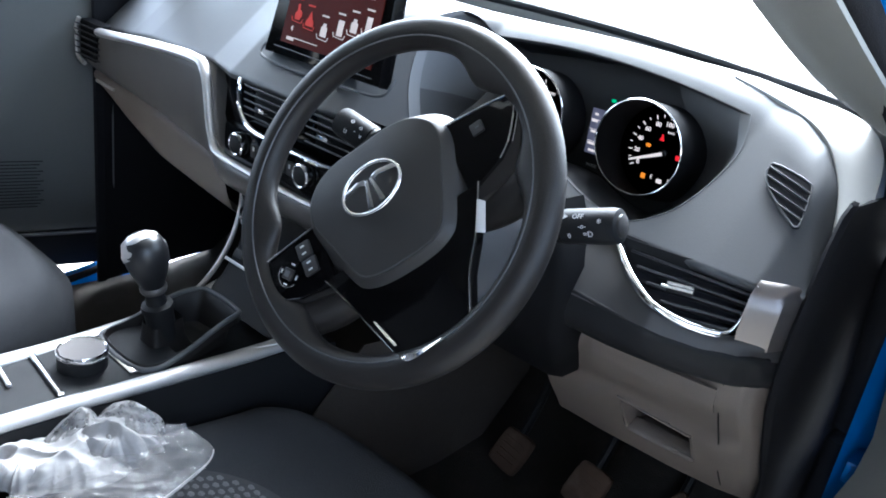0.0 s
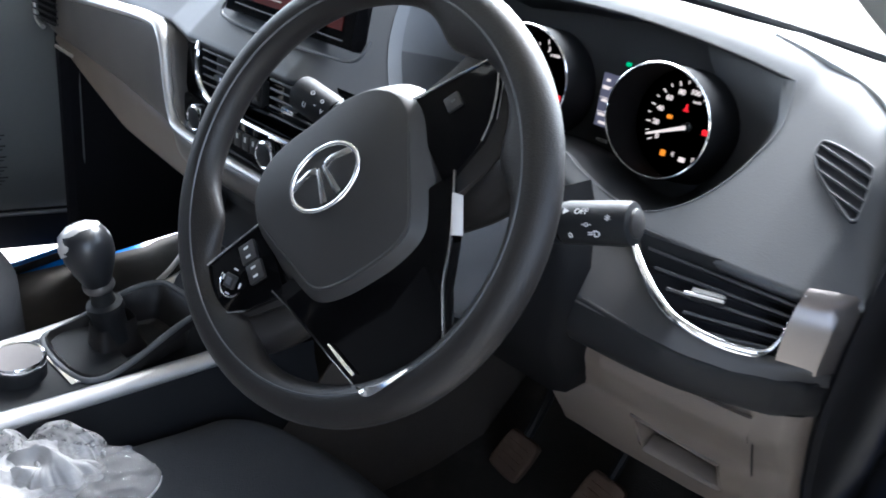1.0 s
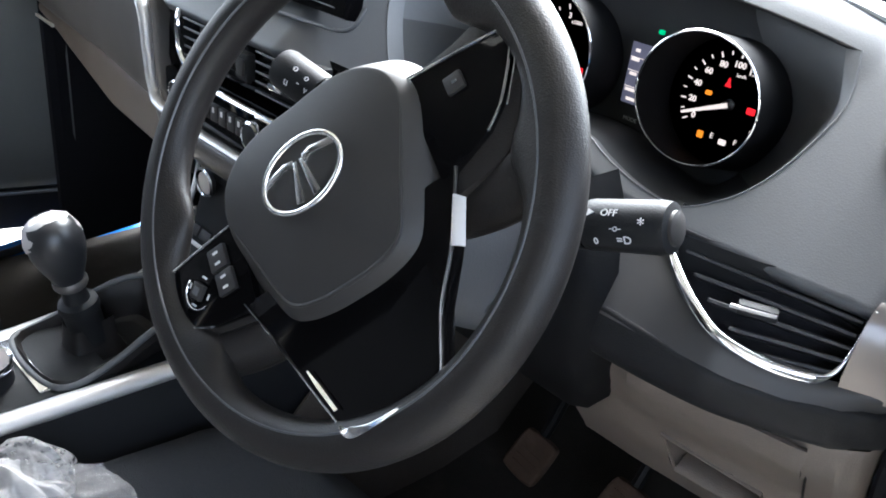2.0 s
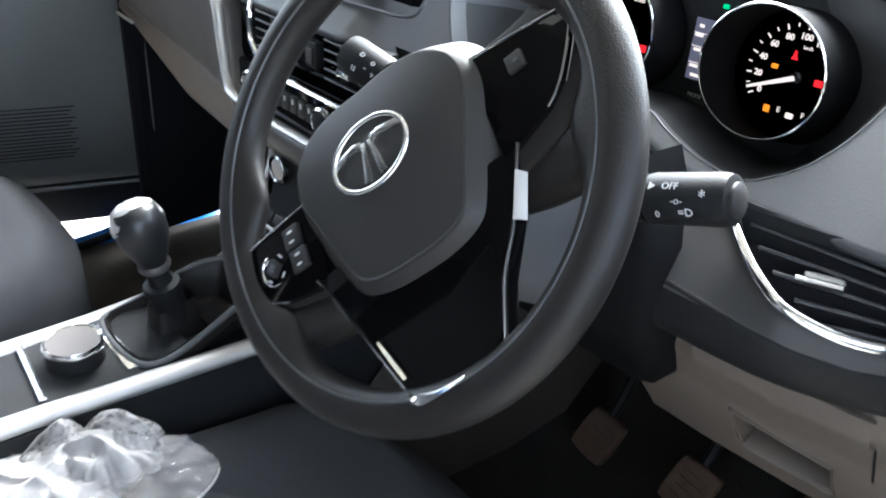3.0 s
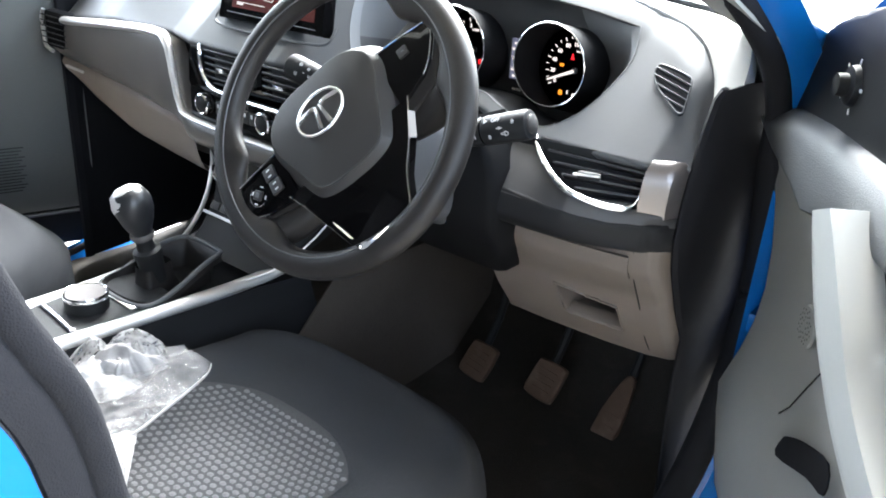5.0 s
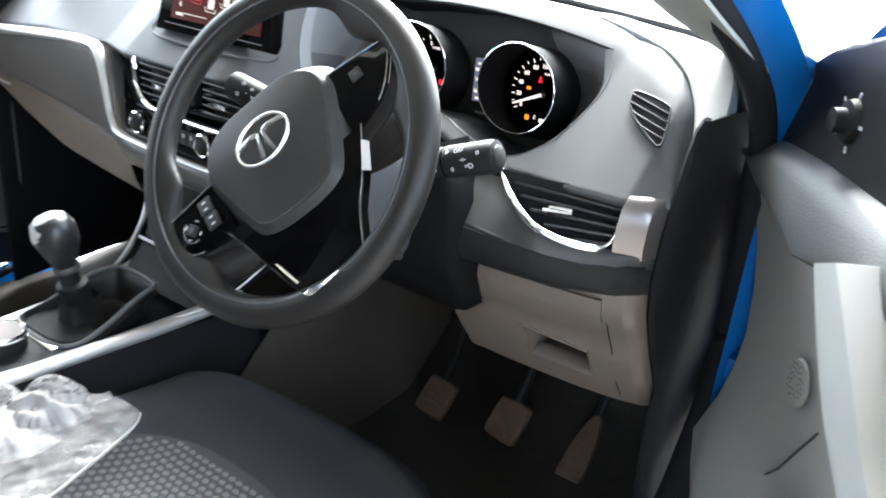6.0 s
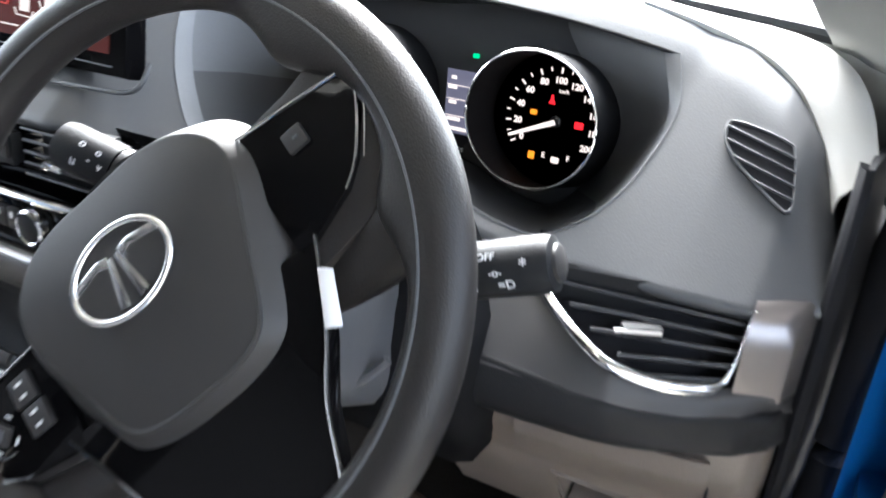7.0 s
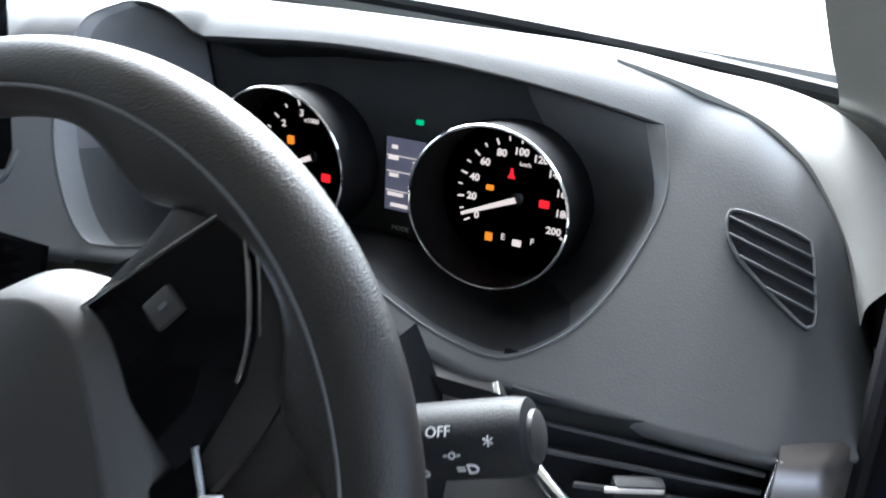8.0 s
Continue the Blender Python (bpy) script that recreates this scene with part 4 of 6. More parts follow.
topline = [(-0.618, -0.008, 0.992), (-0.55, -0.018, 1.000), (-0.40, -0.028, 1.017), (-0.250, -0.036, 1.028), (-0.207, -0.044, 1.014), (-0.182, -0.052, 0.965), (-0.157, -0.059, 0.922), (-0.125, -0.064, 0.908), (0.0, -0.067, 0.905), (0.13, -0.064, 0.908), (0.2, -0.06, 0.945)]
tp = smooth_path(topline, 8)
part("silver_edge", tube(tp, [lerp([(-0.62, 0.0115), (-0.26, 0.0115), (-0.19, 0.0075), (0.2, 0.006)], q.x) for q in tp], 10, flat=0.7), SILVER, dash, "bright silver edge of the band")
ribbon("glovebox_lid", [
    (-0.712, [(0.03, 0.905), (0.024, 0.885), (0.05, 0.86), (0.10, 0.85)]),
    (-0.62, [(0.03, 0.905), (0.02, 0.885), (0.04, 0.83), (0.09, 0.815)]),
    (-0.45, [(0.01, 0.900), (0.0, 0.88), (0.02, 0.80), (0.07, 0.775)]),
    (-0.30, [(0.005, 0.883), (-0.008, 0.865), (0.012, 0.79), (0.06, 0.765)]),
    (-0.19, [(0.0, 0.868), (-0.014, 0.853), (0.005, 0.785), (0.05, 0.76)])], BEIGE, "taupe glovebox lid", n=60)
part("glovebox_pull", box((-0.578, -0.020, 0.902), (0.075, 0.004, 0.005), 0.001, Matrix.Rotation(-0.06, 4, "Z")), SILVER, dash, "thin silver glovebox pull")
# passenger's corner vent
pv = part("air_vent", box((-0.664, 0.010, 0.964), (0.088, 0.03, 0.076), 0.006), RUBBER, dash, "black slatted passenger corner vent")
for k in range(6):
    part("slat", box((-0.664, -0.008, 0.992 - k * 0.0115), (0.080, 0.018, 0.0024), 0.0006, Matrix.Rotation(-0.35, 4, "X")), SLAT, pv)
part("vent_cap", tube(smooth_path([(-0.706, -0.006, 1.003), (-0.713, -0.008, 0.985), (-0.712, -0.008, 0.945), (-0.704, -0.010, 0.928), (-0.670, -0.014, 0.922)], 5), 0.0042, 10), SILVER, pv, "silver edging of the corner vent")

# centre vents, chrome surround and hazard switch
ribbon("centre_fascia", [(x, [(-0.02, 1.034), (-0.028, 1.00), (-0.03, 0.965), (-0.035, 0.905)]) for x in (-0.17, 0.0, 0.2)], GLOSS, "gloss black centre fascia", n=30)
for x0, x1 in ((-0.088, 0.010), (0.055, 0.145)):
    cv = part("air_vent", box(((x0 + x1) / 2, -0.03, 1.0015), (x1 - x0, 0.012, 0.056), 0.003), BLACK, dash, "black slatted centre air vent")
    for k in range(5):
        z = 1.0225 - k * 0.0105
        part("slat", box(((x0 + x1) / 2, -0.047, z), (x1 - x0 - 0.004, 0.022, 0.0022), 0.0007, Matrix.Rotation(-0.45, 4, "X")), SLAT, cv)
    part("vent_tab", box(((x0 + x1) / 2, -0.06, 1.001), (0.022, 0.008, 0.007), 0.0015), CHROME, cv, "chrome vent slider")
hz = part("hazard_switch", box((0.0325, -0.052, 1.004), (0.022, 0.012, 0.030), 0.003), BLACK, dash, "black hazard switch")
part("switch_face", box((0.0325, -0.0592, 1.004), (0.013, 0.003, 0.018), 0.001), AIRBAG, hz)
ch = smooth_path([(-0.101, -0.052, 1.033), (-0.097, -0.058, 1.015), (-0.086, -0.062, 0.990), (-0.068, -0.064, 0.975), (-0.04, -0.066, 0.969), (0.04, -0.067, 0.966), (0.13, -0.066, 0.968), (0.152, -0.062, 0.976), (0.163, -0.058, 1.0), (0.17, -0.052, 1.03)], 6)
part("chrome_surround", tube(ch, 0.0036, 8), CHROME, dash, "chrome line under the centre vents")

# climate controls
clim = thing("climate_panel", "gloss black climate control panel with two chrome-ringed knobs", "climate control")
part("panel", box((0, -0.052, 0.936), (0.25, 0.02, 0.054), 0.006), GLOSS, clim)
for s in (-1, 1):
    m = Matrix.Translation((s * 0.0755, -0.062, 0.942)) @ Matrix.Rotation(math.pi / 2, 4, "X")
    kn = part("knob", lathe([(0.0165, 0.0), (0.016, 0.012), (0.013, 0.014), (0, 0.0145)], m, 32), BLACK, clim, "round black knob")
    part("knob_ring", lathe([(0.0168, 0.004), (0.0178, 0.008), (0.0172, 0.0135), (0.0150, 0.0150), (0.0138, 0.0140)], m, 32, False), CHROME, kn, "chrome ring")
for k in range(6):
    b = part("button", box((-0.042 + k * 0.0168, -0.064, 0.940), (0.0145, 0.006, 0.02), 0.0015), AIRBAG, clim)
    part("button_mark", box((-0.042 + k * 0.0168, -0.0672, 0.944), (0.0035, 0.0006, 0.006)), MARK, b)

# ---- infotainment screen ----
scr = thing("infotainment_screen", "floating touchscreen with dark red menu and white icons", "screen")
SM = face_to((0.049, -0.012, 1.145), (1, 0.0, 0), (0, 0.20, 1))
housing = part("housing", plate([(-0.136, -0.070), (0.106, -0.066), (0.094, 0.072), (-0.124, 0.072)], 0.022, SM, 0.004), GLOSS, scr, "gloss black screen housing")
panel_ = part("panel", plate([(-0.103, -0.050), (0.086, -0.048), (0.080, 0.062), (-0.101, 0.062)], 0.001, SM @ Matrix.Translation((0, 0, 0.0012))), SCREEN_LIT, scr, "lit dark red menu")


def flat(name, outline, x, y, material):
    """A lit shape on the menu."""
    return part(name, plate(outline[::-1], 0.0006, SM @ Matrix.Translation((x, y, 0.0020))), material, panel_, smooth=False)


def bar(w, h):
    return [(-w / 2, h / 2), (w / 2, h / 2), (w / 2, -h / 2), (-w / 2, -h / 2)]


SEATICON = [(-0.003, 0.011), (0.001, 0.012), (0.002, 0.004), (0.007, 0.002), (0.008, -0.004), (0.004, -0.010), (-0.005, -0.010), (-0.006, -0.002), (-0.002, 0.002)]
PEAK = [(0.0, 0.011), (0.004, 0.002), (0.008, -0.003), (0.008, -0.009), (-0.008, -0.009), (-0.008, -0.003), (-0.004, 0.002)]
JUG = [(-0.003, 0.009), (0.003, 0.009), (0.003, 0.005), (0.006, 0.004), (0.006, -0.009), (-0.006, -0.009), (-0.006, 0.004), (-0.003, 0.005)]
for x, y, shape, m in ((-0.077, -0.005, SEATICON, ICON_RED), (-0.050, -0.010, PEAK, ICON_RED), (-0.018, -0.018, JUG, ICON_WHITE), (0.013, -0.009, bar(0.011, 0.021), ICON_WHITE), (0.038, -0.001, JUG, ICON_WHITE), (0.064, 0.006, bar(0.010, 0.019), ICON_WHITE)):
    flat("icon", shape, x, y, m)
    flat("label_bar", bar(0.014, 0.0024), x - 0.002, y + 0.0185, ICON_RED if m == ICON_RED else ICON_WHITE)
    foot = [SM @ Vector((x + q * 0.012, y + dy, 0.0021)) for q, dy in ((-1, -0.007), (-0.8, -0.0125), (0.8, -0.0135), (1, -0.008))]
    part("bracket", tube(foot, 0.0006, 5), ICON_WHITE if m == ICON_WHITE else ICON_RED, panel_)
for x, y, w, h in ((0.042, 0.040, 0.046, 0.0045), (0.030, 0.052, 0.060, 0.003), (-0.060, 0.045, 0.05, 0.006), (-0.083, -0.0425, 0.015, 0.0045)):
    flat("label_bar", bar(w, h), x, y, ICON_WHITE)
flat("label_bar", bar(0.05, 0.0012), -0.05, -0.0405, ICON_WHITE)
flat("back_mark", [(-0.002, 0.0), (0.002, 0.004), (0.002, -0.004)], -0.084, -0.028, ICON_WHITE)
part("chin_line", box((0, 0, 0), (0.205, 0.0012, 0.001), 0, SM @ Matrix.Translation((-0.012, -0.058, 0.0005))), LIP, housing)
# shallow bezel of the pad round the foot of the screen
well_ = [SM @ Vector(p) for p in ((-0.150, -0.060, -0.012), (-0.140, -0.079, -0.002), (-0.06, -0.083, -0.001), (0.06, -0.080, -0.001), (0.112, -0.074, -0.004), (0.118, -0.05, -0.014))]
part("foot_rim", tube(smooth_path(well_, 5), 0.0022, 8), PAD, scr, "soft rim of the pad round the screen's foot")

# ---- centre stack and console ----
con = thing("centre_console", "black and silver centre console between the front seats", "console")
rows = [[Vector((x, y + dy, z)) for x, dy in ((-w, 0.05), (-w + 0.003, 0.008), (-w + 0.012, 0.0), (w - 0.012, 0.0), (w - 0.003, 0.008), (w, 0.05))] for z, y, w in ((0.856, -0.015, 0.165), (0.80, 0.0, 0.155), (0.75, -0.03, 0.13), (0.715, -0.075, 0.11), (0.70, -0.11, 0.10))]
part("lower_fascia", grid(rows)[0], BLACK, con, "black lower centre stack", angle=50)
for s in (1, -1):
    ln = smooth_path([(s * 0.172, 0.01, 0.85), (s * 0.16, 0.0, 0.80), (s * 0.137, -0.035, 0.75), (s * 0.112, -0.09, 0.712), (s * 0.085, -0.15, 0.70)], 6)
    part("side_rail", tube(ln, 0.004 if s < 0 else 0.0018, 8), SILVER, con, "slim silver stack rail")
m = Matrix.Translation((-0.125, -0.006, 0.796)) @ Matrix.Rotation(math.pi / 2, 4, "X")
sk = part("socket", lathe([(0.021, 0.0), (0.021, 0.006), (0.018, 0.0075), (0.0155, 0.006)], m, 32, False), CHROME, con, "round chrome-ringed socket")
part("socket_cap", lathe([(0.0155, 0.005), (0.0, 0.0062)], m, 32), SILVER, sk)
for k in range(4):
    part("switch", box((-0.095 + k * 0.026, -0.04, 0.748), (0.023, 0.014, 0.014), 0.002, Matrix.Rotation(-0.6, 4, "X")), AIRBAG, con, "row switch")
part("switch_strip", box((-0.05, -0.052, 0.737), (0.14, 0.004, 0.005), 0.001, Matrix.Rotation(-0.6, 4, "X")), SILVER, con)
# tunnel body and rails
rows = []
for y, w, zt in ((0.0, 0.10, 0.672), (-0.10, 0.094, 0.680), (-0.2, 0.088, 0.684), (-0.3, 0.083, 0.686), (-0.45, 0.078, 0.690), (-0.75, 0.078, 0.70)):
    rows.append([Vector((x, y, z)) for x, z in ((-w - 0.04, 0.42), (-w - 0.025, 0.60), (-w - 0.004, zt - 0.02), (-w, zt), (w, zt), (w + 0.004, zt - 0.02), (w + 0.025, 0.60), (w + 0.04, 0.42))])
part("body", grid([smooth_path(r, 1) for r in rows])[0], BLACK, con, "black console flanks", angle=40)
for s in (1, -1):
    pts = [(s * 0.105, -0.035, 0.712), (s * 0.098, -0.08, 0.700), (s * 0.088, -0.14, 0.693), (s * 0.078, -0.22, 0.690), (s * 0.070, -0.32, 0.690), (s * 0.064, -0.45, 0.694), (s * 0.062, -0.75, 0.70)]
    pp = smooth_path(pts, 6)
    part("console_rail", tube(pp, 0.0135, 14, flat=0.7), SILVER, con, "rounded satin silver console rail")
part("side_panel", thick(grid([[Vector((x + dx, ya if i == 0 else y, z)) for i, (y, x) in enumerate(((0.0, 0.134), (0.08, 0.141), (0.2, 0.150), (0.5, 0.16)))] for z, dx, ya in ((0.665, -0.01, 0.04), (0.62, 0.0, -0.02), (0.57, 0.006, -0.08), (0.52, 0.012, -0.13), (0.40, 0.03, -0.2))])[0], 0.004), SIDECARPET, con, "brown-grey carpeted console flank")
part("tray", box((-0.0, -0.40, 0.690), (0.13, 0.34, 0.012), 0.004), BLACK, con, "black tray")

gear = thing("gear_lever", "manual gear lever with silver-capped knob and black gaiter", "gear lever")
fr = [(-0.050, -0.075), (0.050, -0.075), (0.062, -0.02), (0.05, 0.07), (0.028, 0.085), (-0.028, 0.085), (-0.05, 0.07), (-0.062, -0.02)]
GM = Matrix.Translation((-0.003, -0.219, 0.694))
part("gate_frame", tube([GM @ Vector((x * 1.0, y * 1.0, 0.004 + 0.036 * sstep(-0.06, 0.07, y))) for x, y in rounded(fr[:], 6)], 0.0038, 10, closed=True), PAD, gear, "dark grey frame round the gaiter")
part("chrome_bar", box((0, 0, 0), (0.108, 0.015, 0.006), 0.002, GM @ Matrix.Translation((0, -0.080, 0.002))), CHROME, gear, "chrome bar at the rear of the gate")
base = rounded(fr, 4)
rows = []
for k, (s, h) in enumerate(((1.02, -0.010), (1.0, 0.004), (0.94, 0.009), (0.88, 0.003), (0.84, -0.014), (0.66, -0.020), (0.42, -0.016), (0.32, 0.004), (0.29, 0.03))):
    rise = sstep(0.84, 1.0, s)
    rows.append([GM @ Vector((x * s * (1 + (0.03 if 0.3 < s < 0.9 else 0) * math.sin(2.3 * q + k)) - 0.008 * (1 - s), y * s - 0.012 * (1 - s), h + (0.030 * rise + 0.006) * sstep(-0.06, 0.07, y))) for q, (x, y) in enumerate(base)])
part("gaiter", grid(rows, closed_u=True)[0], LEATHER, gear, "creased black leatherette gaiter")
g0, g1 = Vector((-0.007, -0.230, 0.721)), Vector((-0.026, -0.257, 0.852))
ga = (g1 - g0).normalized()
gm = face_to(g0, (1, 0, 0), Vector((1, 0, 0)).cross(-ga))
if (gm.to_3x3() @ Vector((0, 0, 1))).dot(ga) < 0:
    gm = gm @ Matrix.Rotation(math.pi, 4, "X")
part("stem", lathe([(0.019, -0.02), (0.020, 0.022), (0.022, 0.026), (0.021, 0.034), (0.014, 0.037), (0.0125, 0.052), (0.016, 0.056), (0.0165, 0.064), (0.014, 0.068), (0.015, 0.085)], gm, 24), BLACK, gear, "black stem and collar")
part("knob", lathe([(0.013, 0.058), (0.0165, 0.068), (0.0235, 0.086), (0.0282, 0.103), (0.0285, 0.120), (0.0225, 0.135), (0.011, 0.1415), (0, 0.1425)], gm, 32), TUNNEL, gear, "satin black knob")
part("knob_cap", lathe([(0.0290, 0.1125), (0.0289, 0.1205), (0.0229, 0.1357), (0.011, 0.1423), (0, 0.1433)], gm @ Matrix.Translation((0, 0, 0.11)) @ Matrix.Rotation(-0.55, 4, "Y") @ Matrix.Scale(1.02, 4) @ Matrix.Translation((0, 0, -0.11)), 32), mat("knob_cap_silver", (0.62, 0.60, 0.59), 0.28, metal=0.55, mottle=0.05), gear, "satin silver knob cap")

cap_m = gm @ Matrix.Translation((0, 0, 0.11)) @ Matrix.Rotation(-0.55, 4, "Y") @ Matrix.Scale(1.02, 4) @ Matrix.Translation((0, 0, -0.11))
for ends in (((-0.010, 0.0), (0.010, 0.0)), ((-0.010, 0.007), (-0.010, -0.007)), ((0.0, 0.007), (0.0, -0.007)), ((0.010, 0.007), (0.010, -0.007))):
    part("gear_mark", tube([cap_m @ Vector((x, y, 0.1433 - 9.0 * (x * x + y * y))) for x, y in (ends[0], ((ends[0][0] + ends[1][0]) / 2, (ends[0][1] + ends[1][1]) / 2), ends[1])], 0.0006, 6), BLACK, gear, "engraved shift pattern")
part("collar_ring", lathe([(0.0168, 0.056), (0.0182, 0.059), (0.0182, 0.063), (0.0168, 0.066)], gm, 24, False), SATIN, gear, "satin grey reverse collar")
dialk = thing("drive_mode_dial", "round drive mode dial with brushed top and chrome rim", "dial")
dmx = Matrix.Translation((-0.003, -0.343, 0.690))
part("skirt", lathe([(0.031, 0.0), (0.031, 0.026), (0.029, 0.029)], dmx, 40), BLACK, dialk)
part("top", lathe([(0.029, 0.027), (0.028, 0.0302), (0.0, 0.0308)], dmx, 40), mat("brushed_dial_top", (0.12, 0.108, 0.105), 0.6, metal=0.1, spec=0.2), dialk, "brushed grey top")
part("rim", lathe([(0.0313, 0.0235), (0.0320, 0.0285), (0.0302, 0.0318), (0.0280, 0.0305)], dmx, 40, False), CHROME, dialk, "chrome rim")
part("base_ring", tube([dmx @ Vector((0.039 * math.cos(q), 0.039 * math.sin(q), 0.003)) for q in np.linspace(0, 2 * math.pi, 40, endpoint=False)], 0.002, 6, closed=True), CHROME, dialk)
part("tray_divider", tube([(-0.055, -0.385, 0.699), (0.05, -0.395, 0.699)], 0.004, 8), CHROME, con, "chrome tray divider")
part("tray_divider", tube([(-0.045, -0.43, 0.699), (0.0, -0.435, 0.699)], 0.003, 8), SILVER, con)

# ---- pedals ----
def pedal(name, x, y, z, outline, lean, label, roll=0.0):
    p = thing(name, label, "pedal")
    m = Matrix.Translation((x, y, z)) @ Matrix.Rotation(lean, 4, "X") @ Matrix.Rotation(math.pi / 2, 4, "X") @ Matrix.Rotation(roll, 4, "Z")
    part("pad", plate(rounded(outline, 4), 0.014, m @ Matrix.Translation((0, 0, 0.007)), 0.005, 3), PEDAL, p, "worn tan-brown rubber pad")
    hs = max(q for _, q in outline) * 2
    ws_ = max(q for q, _ in outline) * 2
    for k in range(4):
        part("rib", box((0, 0, 0), (ws_ * 0.62, hs * 0.045, 0.002), 0.0008, m @ Matrix.Translation((0, (k - 1.5) * hs * 0.17, 0.0075))), PEDAL, p)
    part("arm", tube(smooth_path([m @ Vector((0, hs * 0.3, -0.005)), (x + 0.006, y + 0.06, z + 0.1), (x + 0.012, y + 0.09, z + 0.25)], 5), 0.008, 8), BLACK, p)
    return p


SQUARE = [(-0.024, -0.034), (0.018, -0.036), (0.028, -0.026), (0.031, 0.022), (0.024, 0.035), (-0.016, 0.034), (-0.027, 0.026), (-0.031, -0.022)]
TALL = [(-0.018, -0.062), (0.014, -0.064), (0.022, -0.05), (0.020, 0.0), (0.012, 0.05), (0.006, 0.066), (-0.006, 0.066), (-0.013, 0.045), (-0.022, -0.005), (-0.025, -0.048)]
pedal("clutch_pedal", 0.286, 0.263, 0.464, SQUARE, -0.5, "worn brown rubber clutch pedal on a black arm", -0.12)
pedal("brake_pedal", 0.445, 0.245, 0.500, SQUARE, -0.5, "worn brown rubber brake pedal on a black arm", -0.10)
pedal("accelerator_pedal", 0.553, 0.320, 0.452, TALL, -0.45, "tall worn brown accelerator pedal on a black arm", -0.12)

# ---- seats ----
def seat(label):
    s = thing("front_seat", label, "car seat", "front seats")
    x0, x1, y0, y1, zt = 0.085, 0.630, -0.075, -0.66, 0.662
    nx, ny = 46, 40
    rows = []
    for j in range(ny):
        v = j / (ny - 1)
        row = []
        for i in range(nx):
            u = i / (nx - 1)
            a = u * 2 - 1
            cx, hw = (x0 + x1) / 2, (x1 - x0) / 2
            x = cx + a * hw * (0.92 + 0.08 * sstep(0, 0.35, v))
            y = y0 + (y1 - y0) * v - 0.085 * abs(a) ** 3.5 * (1 - v) ** 2
            edge = 1 - abs(a) ** 9
            z = zt - 0.018 * math.exp(-((a / 0.55) ** 4)) * sstep(0.2, 0.45, v) + 0.022 * math.exp(-(((abs(a) - 0.8) / 0.16) ** 2)) * sstep(0.1, 0.6, v) - 0.07 * (1 - edge) - 0.05 * (1 - sstep(0, 0.10, v)) - 0.03 * v
            row.append(Vector((x, y, z)))
        skirt0 = row[0] + Vector((0.0, 0, -0.14))
        skirt1 = row[-1] + Vector((0.0, 0, -0.14))
        rows.append([skirt0] + row + [skirt1])
    front = [p + Vector((0, 0.004, -0.10)) for p in rows[0]]
    bm, vs = grid([[p + Vector((0, -0.03, -0.05)) for p in front], front] + rows)
    part("cushion", bm, FABRIC, s, "dark grey cloth cushion", angle=70)
    # textured insert: small raised tufts
    bm = bmesh.new()
    rnd = random.Random(3)
    for j in range(44):
        for i in range(34):
            x = 0.205 + i * 0.0120 + (0.0060 if j % 2 else 0)
            y = -0.262 - j * 0.0098
            a = (x - 0.355) / 0.25
            if abs(x - 0.355) > 0.145 or y > -0.262 - 0.25 * abs(a) ** 3:
                continue
            v = (y0 - y) / (y0 - y1)
            z = zt - 0.018 * math.exp(-((a / 0.55) ** 4)) * sstep(0.2, 0.45, v) - 0.03 * v
            z += 0.0011
            c = bm.verts.new((x, y, z + 0.0020))
            ring = [bm.verts.new((x + 0.0058 * math.cos(q + 0.4), y + 0.0044 * math.sin(q + 0.4), z + rnd.uniform(-0.0004, 0.0002))) for q in np.linspace(0, 2 * math.pi, 6, endpoint=False) + rnd.uniform(-0.5, 0.5)]
            for q in range(6):
                bm.faces.new((c, ring[q - 1], ring[q]))
    under = []
    for j in range(30):
        y = -0.256 - 0.41 * j / 29
        row = []
        for i in range(24):
            x = 0.355 + 0.152 * (i / 23 * 2 - 1)
            a = (x - 0.355) / 0.25
            yy = min(y, -0.256 - 0.25 * abs(a) ** 3)
            v = (y0 - yy) / (y0 - y1)
            row.append(Vector((x, yy, zt - 0.018 * math.exp(-((a / 0.55) ** 4)) * sstep(0.2, 0.45, v) - 0.03 * v + 0.0012)))
        under.append(row)
    part("insert_ground", grid(under)[0], WEAVE, s, "grey woven centre panel")
    tagged(part("woven_insert", bm, INSERT, s, "lighter grey dimpled mesh insert"), kind="stuff")
    rows = []
    for j in range(16):
        v = j / 15
        row = []
        for i in range(24):
            a = i / 23 * 2 - 1
            hw = 0.25 - 0.05 * v
            row.append(Vector((0.355 + a * hw, -0.64 - 0.24 * v + 0.035 * abs(a) ** 2 - 0.02, 0.62 + 0.62 * v)))
        rows.append(row)
    part("backrest", thick(grid(rows)[0], 0.09), FABRIC, s, "dark grey cloth backrest", angle=70)
    part("base", box((0.355, -0.40, 0.50), (0.40, 0.46, 0.12), 0.02), BLACK, s)
    return s


driver = seat("dark grey cloth driver's seat with a dimpled insert")
pas = copy_thing(driver, pose(-0.72, -0.17, 0.085))
tagged(pas, "dark grey cloth passenger seat set further back")

